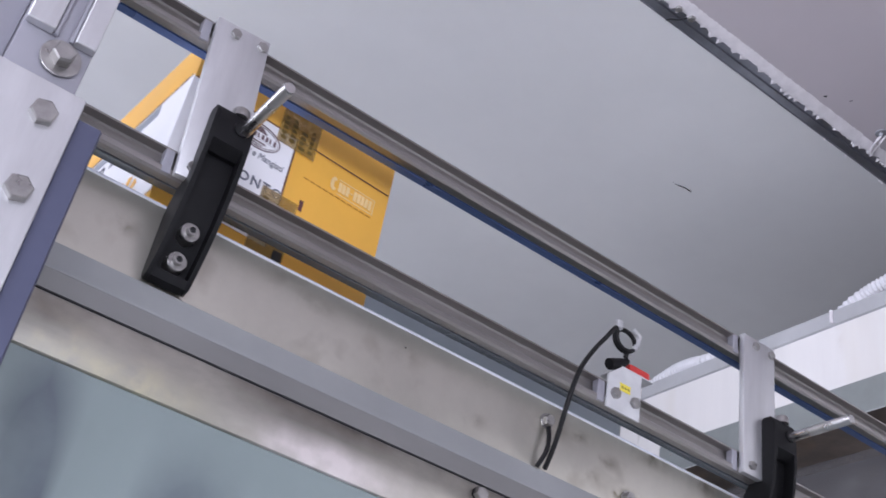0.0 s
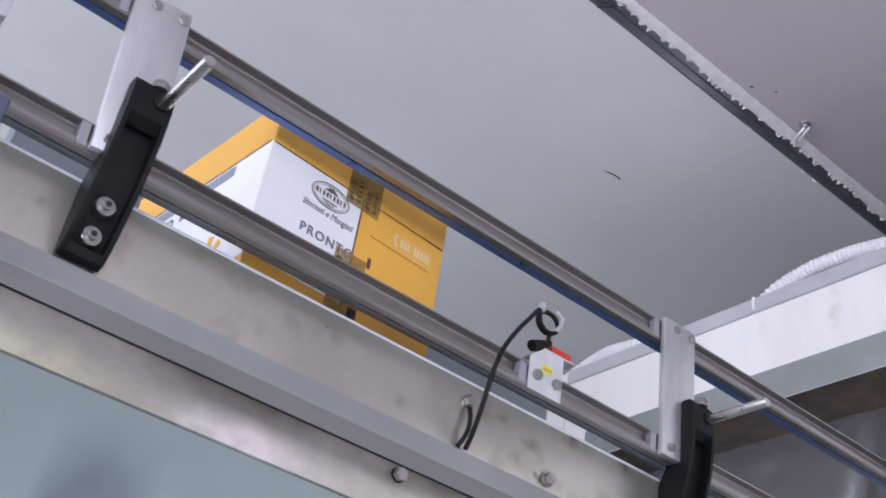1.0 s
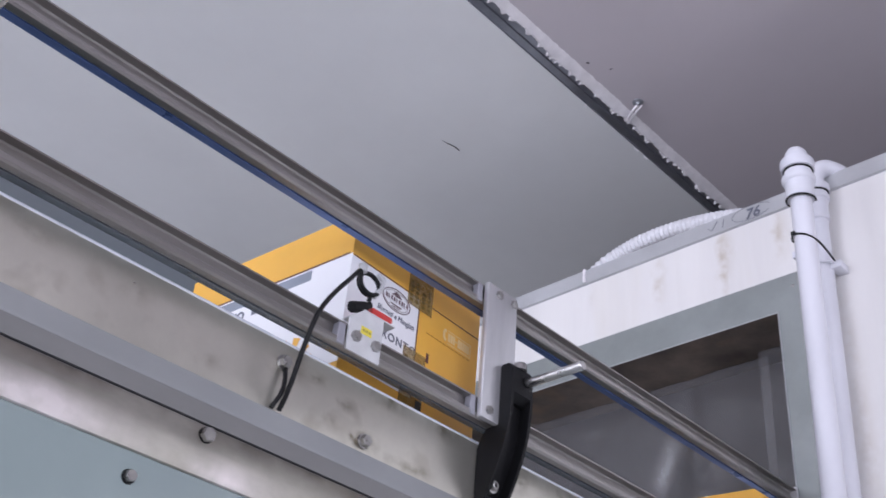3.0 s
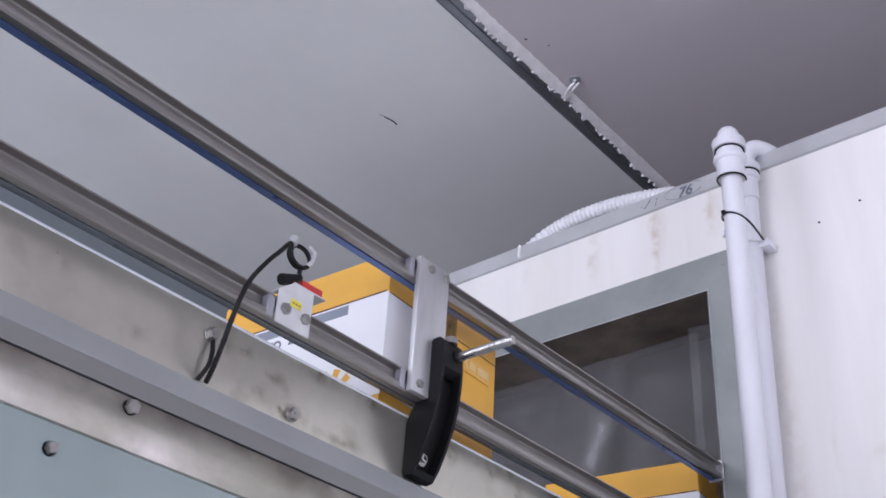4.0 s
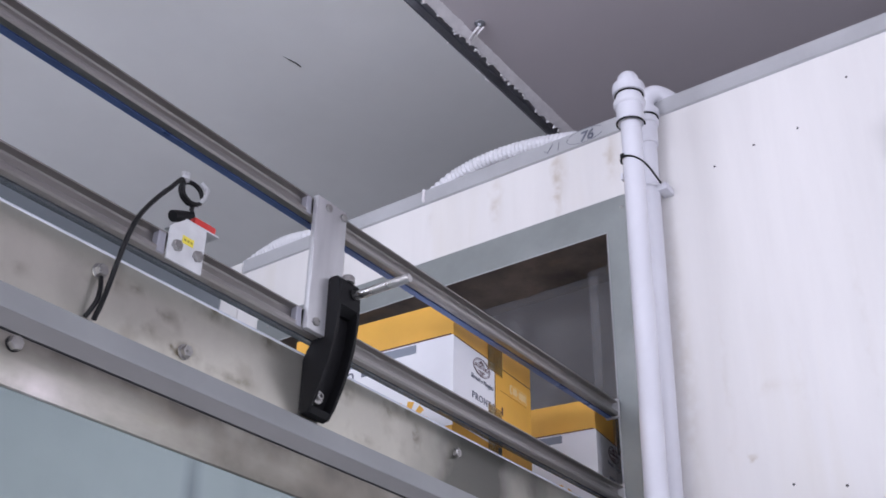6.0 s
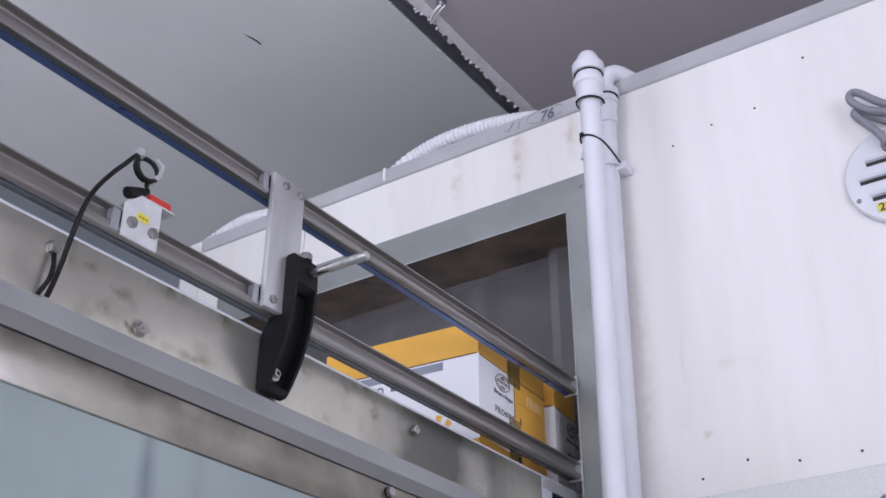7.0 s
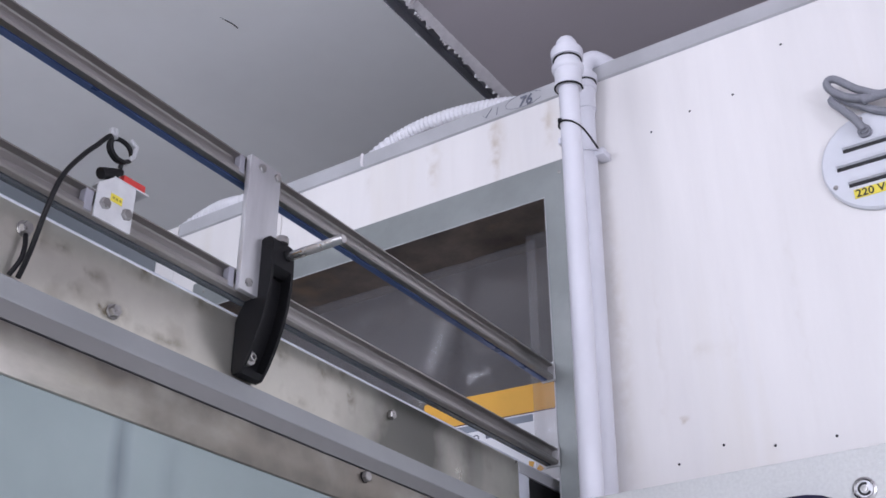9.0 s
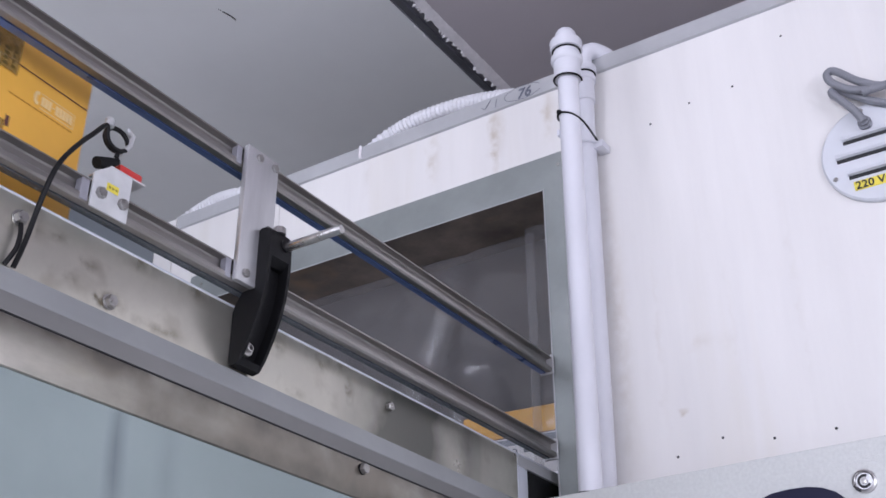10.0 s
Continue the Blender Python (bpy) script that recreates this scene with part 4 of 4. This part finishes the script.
def ventilator():
    """Round plastic fitting with slots, yellow voltage label and grey conduit."""
    cx, cz, R = 0.842, 2.905, 0.122
    v = thing("wall_fitting", "round pale grey slotted plastic fitting on the white wall", "wall fitting")
    bm = bmesh.new()
    lathe(bm, [(R, -0.001), (R, -0.010), (R - 0.004, -0.014), (R - 0.03, -0.016), (0.002, -0.016)], (cx, WY, cz), "y", 48)
    disc = part("disc", bm, DISC, v)
    for k, z in enumerate((0.036, -0.006, -0.052)):
        hw = (0.068, 0.088, 0.070)[k]
        part("slot", B((cx - hw, WY - 0.0175, cz + z - 0.005), (cx + hw, WY - 0.0163, cz + z + 0.004), 0.0004, 1), DARK, disc, "dark ventilation slot")
        part("louvre", prism(bmesh.new(), [(WY - 0.0163, cz + z + 0.004), (WY - 0.024, cz + z + 0.006), (WY - 0.020, cz + z + 0.016), (WY - 0.0163, cz + z + 0.018)], "x", cx - hw, cx + hw), DISC, disc)
    lab = part("label", B((cx - 0.063, WY - 0.0180, cz - 0.087), (cx + 0.060, WY - 0.0163, cz - 0.065)), YELLOW, v, "yellow voltage label")
    letters("writing", "220 VOLT", 0.026, Matrix.Translation((cx - 0.060, WY - 0.0186, cz - 0.0845)) @ pose(0, 0, 0, 90, 0, 0), DARK, lab, 0.0003, squeeze=1.0, bold=0.0004)
    for a in (205, 335, 100):
        bolt((cx + 0.108 * math.cos(radians(a)), WY - 0.014, cz + 0.108 * math.sin(radians(a))), "y", 0.010, 0.003, -1, 0, v)
    part("gland", lathe(bmesh.new(), [(0.015, -0.016), (0.015, -0.026), (0.0115, -0.028), (0.0115, -0.036)], (cx - 0.014, WY, cz + 0.068), "y", 16), GREY_PVC, v)
    return v


ventilator()
conduit("grey_conduit", "grey corrugated conduit looping to the wall fitting", [(0.829, WY - 0.036, 2.968), (0.817, WY - 0.040, 2.997), (0.794, WY - 0.040, 3.035), (0.778, WY - 0.036, 3.060), (0.778, WY - 0.030, 3.074), (0.796, WY - 0.026, 3.070), (0.820, WY - 0.024, 3.048), (0.884, WY - 0.022, 3.004), (1.0, WY - 0.022, 2.97), (1.5, WY - 0.022, 2.95)], 0.0088, GREY_PVC, 8, 0.07, 0.0026)
conduit("grey_conduit", "grey corrugated conduit looping to the wall fitting", [(1.5, WY - 0.04, 3.02), (1.0, WY - 0.041, 3.018), (0.889, WY - 0.041, 3.038), (0.845, WY - 0.041, 3.064), (0.824, WY - 0.041, 3.083), (0.798, WY - 0.041, 3.112), (0.783, WY - 0.041, 3.120), (0.774, WY - 0.041, 3.111), (0.781, WY - 0.041, 3.090), (0.811, WY - 0.041, 3.060), (0.851, WY - 0.041, 3.043), (0.90, WY - 0.041, 3.040), (1.5, WY - 0.041, 3.06)], 0.0088, GREY_PVC, 8, 0.07, 0.0026)


def cabinet():
    c = thing("switch_cabinet", "grey hammered-paint switch cabinet with round lock", "cabinet")
    y, zt = 1.90, 2.192
    part("body", B((0.05, y + 0.022, 1.2), (1.35, WY - 0.075, zt - 0.004), 0.004), CABINET, c)
    d = part("door", B((0.05, y, 1.2), (1.35, y + 0.020, zt), 0.005), CABINET, c)
    lx, lz = 0.7455, 2.120
    bm = lathe(bmesh.new(), [(0.020, -0.0005), (0.020, -0.004), (0.0165, -0.006), (0.0145, -0.004), (0.0145, -0.001), (0.002, -0.001)], (lx, y, lz), "y", 26)
    lk = part("lock", bm, STEEL, d, "round chromed lock")
    part("key_core", lathe(bmesh.new(), [(0.0142, -0.0012), (0.0142, -0.0026), (0.001, -0.0027)], (lx, y, lz), "y", 24), ALU, lk)
    part("key_slot", tube(bmesh.new(), [(lx + 0.0095 * math.cos(radians(a)), y - 0.0030, lz + 0.0095 * math.sin(radians(a))) for a in range(60, 331, 18)], 0.0022, 6), DARK, lk)
    part("key_pin", lathe(bmesh.new(), [(0.0055, -0.0028), (0.0055, -0.006), (0.001, -0.0064)], (lx, y, lz), "y", 14), BOLT, lk)
    bow = [(0.5460, 1.98), (0.5460, 2.076), (0.5540, 2.097), (0.5710, 2.110), (0.5960, 2.1175), (0.6260, 2.1200), (0.6560, 2.1190), (0.6820, 2.1135), (0.7040, 2.103), (0.7180, 2.089), (0.7240, 2.071), (0.7240, 1.98)]
    bm = prism(bmesh.new(), bow, "y", y - 0.030, y - 0.0005)
    part("handle", bm, BLUE_BLACK, d, "dark blue rounded plastic handle")
    # it stands a little askew to the wall
    c.matrix_basis = Matrix.Translation((0.345, y, 0)) @ pose(0, 0, 0, 0, 0, -2.4) @ Matrix.Translation((-0.345, -y, 0))
    hang = [(0.07, WY - 0.085), (1.30, WY - 0.085), (1.30, WY - 0.002), (0.07, WY - 0.002)]
    tagged(link("cabinet_batten", prism(bmesh.new(), hang, "z", 1.3, 1.5), COLUMN), "grey steel batten that carries the switch cabinet", "batten")


cabinet()


# ---- cartons ----
def carton():
    """Yellow bakery carton; its origin is the bottom corner that leads the near side."""
    W, L, H = 0.41, 0.330, 0.329
    c = thing("carton", "closed yellow and white printed carton with brown tape", "carton", "cartons on the conveyor")
    part("body", B((-W, 0, 0), (0, L, H), 0.003), CARD, c)
    e = 0.0012
    # side face
    sp = part("side_print", B((0.0002, 0.0, 0.066), (e, 0.164, 0.247)), PRINT, c, "white printed panel")
    ep = part("end_print", B((-W + 0.01, -e, 0.058), (0.0012, -0.0002, 0.250)), PRINT, c, "white printed panel")
    part("edge_line", B((e + 0.0002, 0.002, 0.2475), (e + 0.0006, L - 0.004, 0.2492)), INK, c)
    part("edge_line", B((-W + 0.01, -e - 0.0006, 0.2502), (-0.004, -e - 0.0002, 0.2530)), INK, c)
    part("edge_line", B((e + 0.0002, 0.164, 0.066), (e + 0.0006, 0.1665, 0.247)), INK, c)
    part("slate_band", B((-W + 0.02, -e - 0.0006, 0.2275), (-0.088, -e - 0.0002, 0.2465)), INK_BLUE, c)
    side = lambda y, z: Matrix.Translation((e + 0.0008, y, z)) @ pose(0, 0, 0, 90, 0, 90)
    end = lambda x, z: Matrix.Translation((x, -e - 0.0008, z)) @ pose(0, 0, 0, 90, 0, 0)
    letters("writing", "PRONTO", 0.0205, side(0.071, 0.1405), INK_GREY, sp, squeeze=1.0, bold=0.0003, spacing=1.2)
    letters("writing", "Sfornati e Mangiati", 0.0145, side(0.066, 0.1835), INK_GREY, sp, shear=0.2, squeeze=0.83)
    letters("writing", "PRONTO", 0.026, end(-0.350, 0.200), INK_GREY, ep, bold=0.0006)
    part("writing_bar", B((-0.224, -e - 0.0009, 0.203), (-0.132, -e - 0.0003, 0.214)), INK_GREY, c)
    part("writing_bar", B((e + 0.0003, 0.074, 0.104), (e + 0.0008, 0.150, 0.119)), INK_GREY, c)
    # oval badge, as plain shapes
    bm = bmesh.new()
    tube(bm, [(e + 0.0008, 0.109 + 0.0335 * math.cos(radians(a)), 0.217 + 0.0195 * math.sin(radians(a))) for a in range(0, 361, 12)], 0.0008, 5)
    part("badge_ring", bm, BADGE, sp)
    tube_in = [(e + 0.0007, 0.109 + 0.0300 * math.cos(radians(a)), 0.217 + 0.0163 * math.sin(radians(a))) for a in range(0, 361, 12)]
    part("badge_ring", tube(bmesh.new(), tube_in, 0.0004, 5), BADGE, sp)
    part("banner", B((e + 0.0010, 0.0795, 0.2115), (e + 0.0018, 0.1385, 0.2225), 0.0002, 1), PRINT, sp, "white banner")
    for k in range(9):
        y = 0.0815 + k * 0.0063
        part("badge_bar", B((e + 0.0019, y, 0.2130), (e + 0.0021, y + (0.0044, 0.0026, 0.0040)[k % 3], 0.2210)), BADGE, sp)
    for y0, y1, z0, z1 in ((0.097, 0.121, 0.2243, 0.2262), (0.100, 0.118, 0.2036, 0.2052), (0.096, 0.122, 0.2070, 0.2092), (0.104, 0.114, 0.2004, 0.2018)):
        part("badge_bar", B((e + 0.0003, y0, z0), (e + 0.0008, y1, z1)), BADGE, sp)
    part("badge_roof", prism(bmesh.new(), [(0.100, 0.2268), (0.118, 0.2268), (0.115, 0.2302), (0.109, 0.2325), (0.103, 0.2302)], "x", e + 0.0003, e + 0.0008), BADGE, sp)
    # sun mark on the end panel
    bm = bmesh.new()
    for k in range(11):
        a0, a1 = 2 * math.pi * k / 11, 2 * math.pi * (k + 0.5) / 11
        prism(bm, [(-0.112 + 0.034 * math.cos(a0), 0.070 + 0.034 * math.sin(a0)), (-0.112 + 0.056 * math.cos(a0), 0.070 + 0.056 * math.sin(a0)),
                   (-0.112 + 0.056 * math.cos(a1), 0.070 + 0.056 * math.sin(a1)), (-0.112 + 0.034 * math.cos(a1), 0.070 + 0.034 * math.sin(a1))], "y", -e - 0.0010, -e - 0.0004)
    part("sun_mark", bm, CARD, ep, "yellow sun mark")
    # right part of the side: phone panel and lines that cannot be read
    hs = [(0.2385 + 0.0075 * math.cos(radians(a)), 0.2165 + 0.0120 * math.sin(radians(a))) for a in range(100, 261, 20)]
    part("handset", prism(bmesh.new(), hs + [(0.2400, 0.2065), (0.2412, 0.2100), (0.2370, 0.2120), (0.2365, 0.2210), (0.2405, 0.2235), (0.2395, 0.2275)], "x", e * 0.2, e * 0.9), mat_print_outline, c, "pale handset mark")
    part("phone_panel", B((e * 0.2, 0.2440, 0.2025), (e * 0.6, 0.3075, 0.2040)), mat_print_outline, c)
    part("phone_panel", B((e * 0.2, 0.2440, 0.2265), (e * 0.6, 0.3075, 0.2280)), mat_print_outline, c)
    part("phone_panel", B((e * 0.2, 0.3060, 0.2042), (e * 0.6, 0.3075, 0.2263)), mat_print_outline, c)
    for k in range(9):
        if k != 3:
            part("phone_bar", B((e * 0.2, 0.2450 + k * 0.0066, 0.2075), (e * 0.9, 0.2502 + k * 0.0066, 0.2235)), mat_print_outline, c)
    part("phone_bar", B((e * 0.2, 0.2652, 0.2145), (e * 0.9, 0.2690, 0.2170)), mat_print_outline, c)
    for k in range(11):
        part("web_bar", B((e * 0.3, 0.190 + k * 0.0107, 0.1967), (e * 0.8, 0.1982 + k * 0.0107, 0.1984)), TAPE_INK_SOFT, c)
    part("red_mark", B((e * 0.3, 0.194, 0.144), (e * 0.8, 0.200, 0.161)), INK, c)
    letters("writing", "PRONTI", 0.0125, Matrix.Translation((e * 0.5, 0.216, 0.126)) @ pose(0, 0, 0, 90, 0, 90), TAPE_INK_SOFT, c, 0.0003)
    # tape bands
    part("tape", B((e + 0.0010, 0.134, 0.228), (e + 0.0013, 0.196, H + 0.0012)), TAPE, c, "brown packing tape")
    part("tape", B((e + 0.0010, 0.136, 0.010), (e + 0.0013, 0.192, 0.150)), TAPE, c, "brown packing tape")
    part("tape", B((-W, 0.134, H + 0.0002), (e + 0.0010, 0.196, H + 0.0012)), TAPE, c, "brown packing tape")
    for y, z, n, w in ((0.1385, 0.235, 5, 0.0085), (0.1520, 0.236, 5, 0.0085), (0.1680, 0.233, 4, 0.0095), (0.1835, 0.234, 5, 0.0065)):
        for i in range(n):
            part("tape_bar", B((e + 0.0014, y, z + i * 0.0085), (e + 0.0016, y + w * (1.0, 0.75, 0.9)[i % 3], z + i * 0.0085 + 0.0055)), TAPE_WRITING, c)
    for y, z, w in ((0.1400, 0.100, 0.010), (0.1530, 0.112, 0.012), (0.1670, 0.122, 0.012), (0.1660, 0.106, 0.014), (0.1400, 0.128, 0.009)):
        part("tape_bar", B((e + 0.0014, y, z), (e + 0.0016, y + w, z + 0.0075)), TAPE_WRITING, c)
    part("tape_mark", B((e + 0.0014, 0.176, 0.045), (e + 0.0016, 0.190, 0.068), 0.0001, 1), DARK, c)
    return c


mat_print_outline = mat("pale_orange_print", (0.88, 0.64, 0.30), 0.5)
TAPE_WRITING = mat("dark_olive_tape_print", (0.11, 0.075, 0.018), 0.5)
TAPE_INK_SOFT = mat("faded_print", (0.55, 0.24, 0.03), 0.5)
box_b = carton()
box_a = copy_thing(box_b, Matrix.Identity(4))
box_c = copy_thing(box_b, Matrix.Identity(4))

ZB, XB, V = 2.3165, -0.03, 0.2455


def motions():
    """The cartons ride along the belt; the one waiting in the opening is pushed on."""
    b_rows = [(t, 0.114 + V * t) for t in range(0, 8)] + [(7.5, 1.955), (8, 2.082), (9, 2.342), (10, 2.55)]
    walk(box_b, [(t, pose(XB, y, ZB, 0, 0, 4)) for t, y in b_rows])
    walk(box_a, [(t, pose(XB - 0.02, 2.205, ZB, 0, 0, 7)) for t in (0, 2, 4, 6, 7.1)] + [(t, pose(XB - 0.02, y + 0.345, ZB, 0, 0, 7)) for t, y in b_rows if t > 7.4])
    walk(box_c, [(t, pose(XB, 0.517 - V * (10 - t), ZB, 0, 0, 4)) for t in range(0, 11)])


motions()
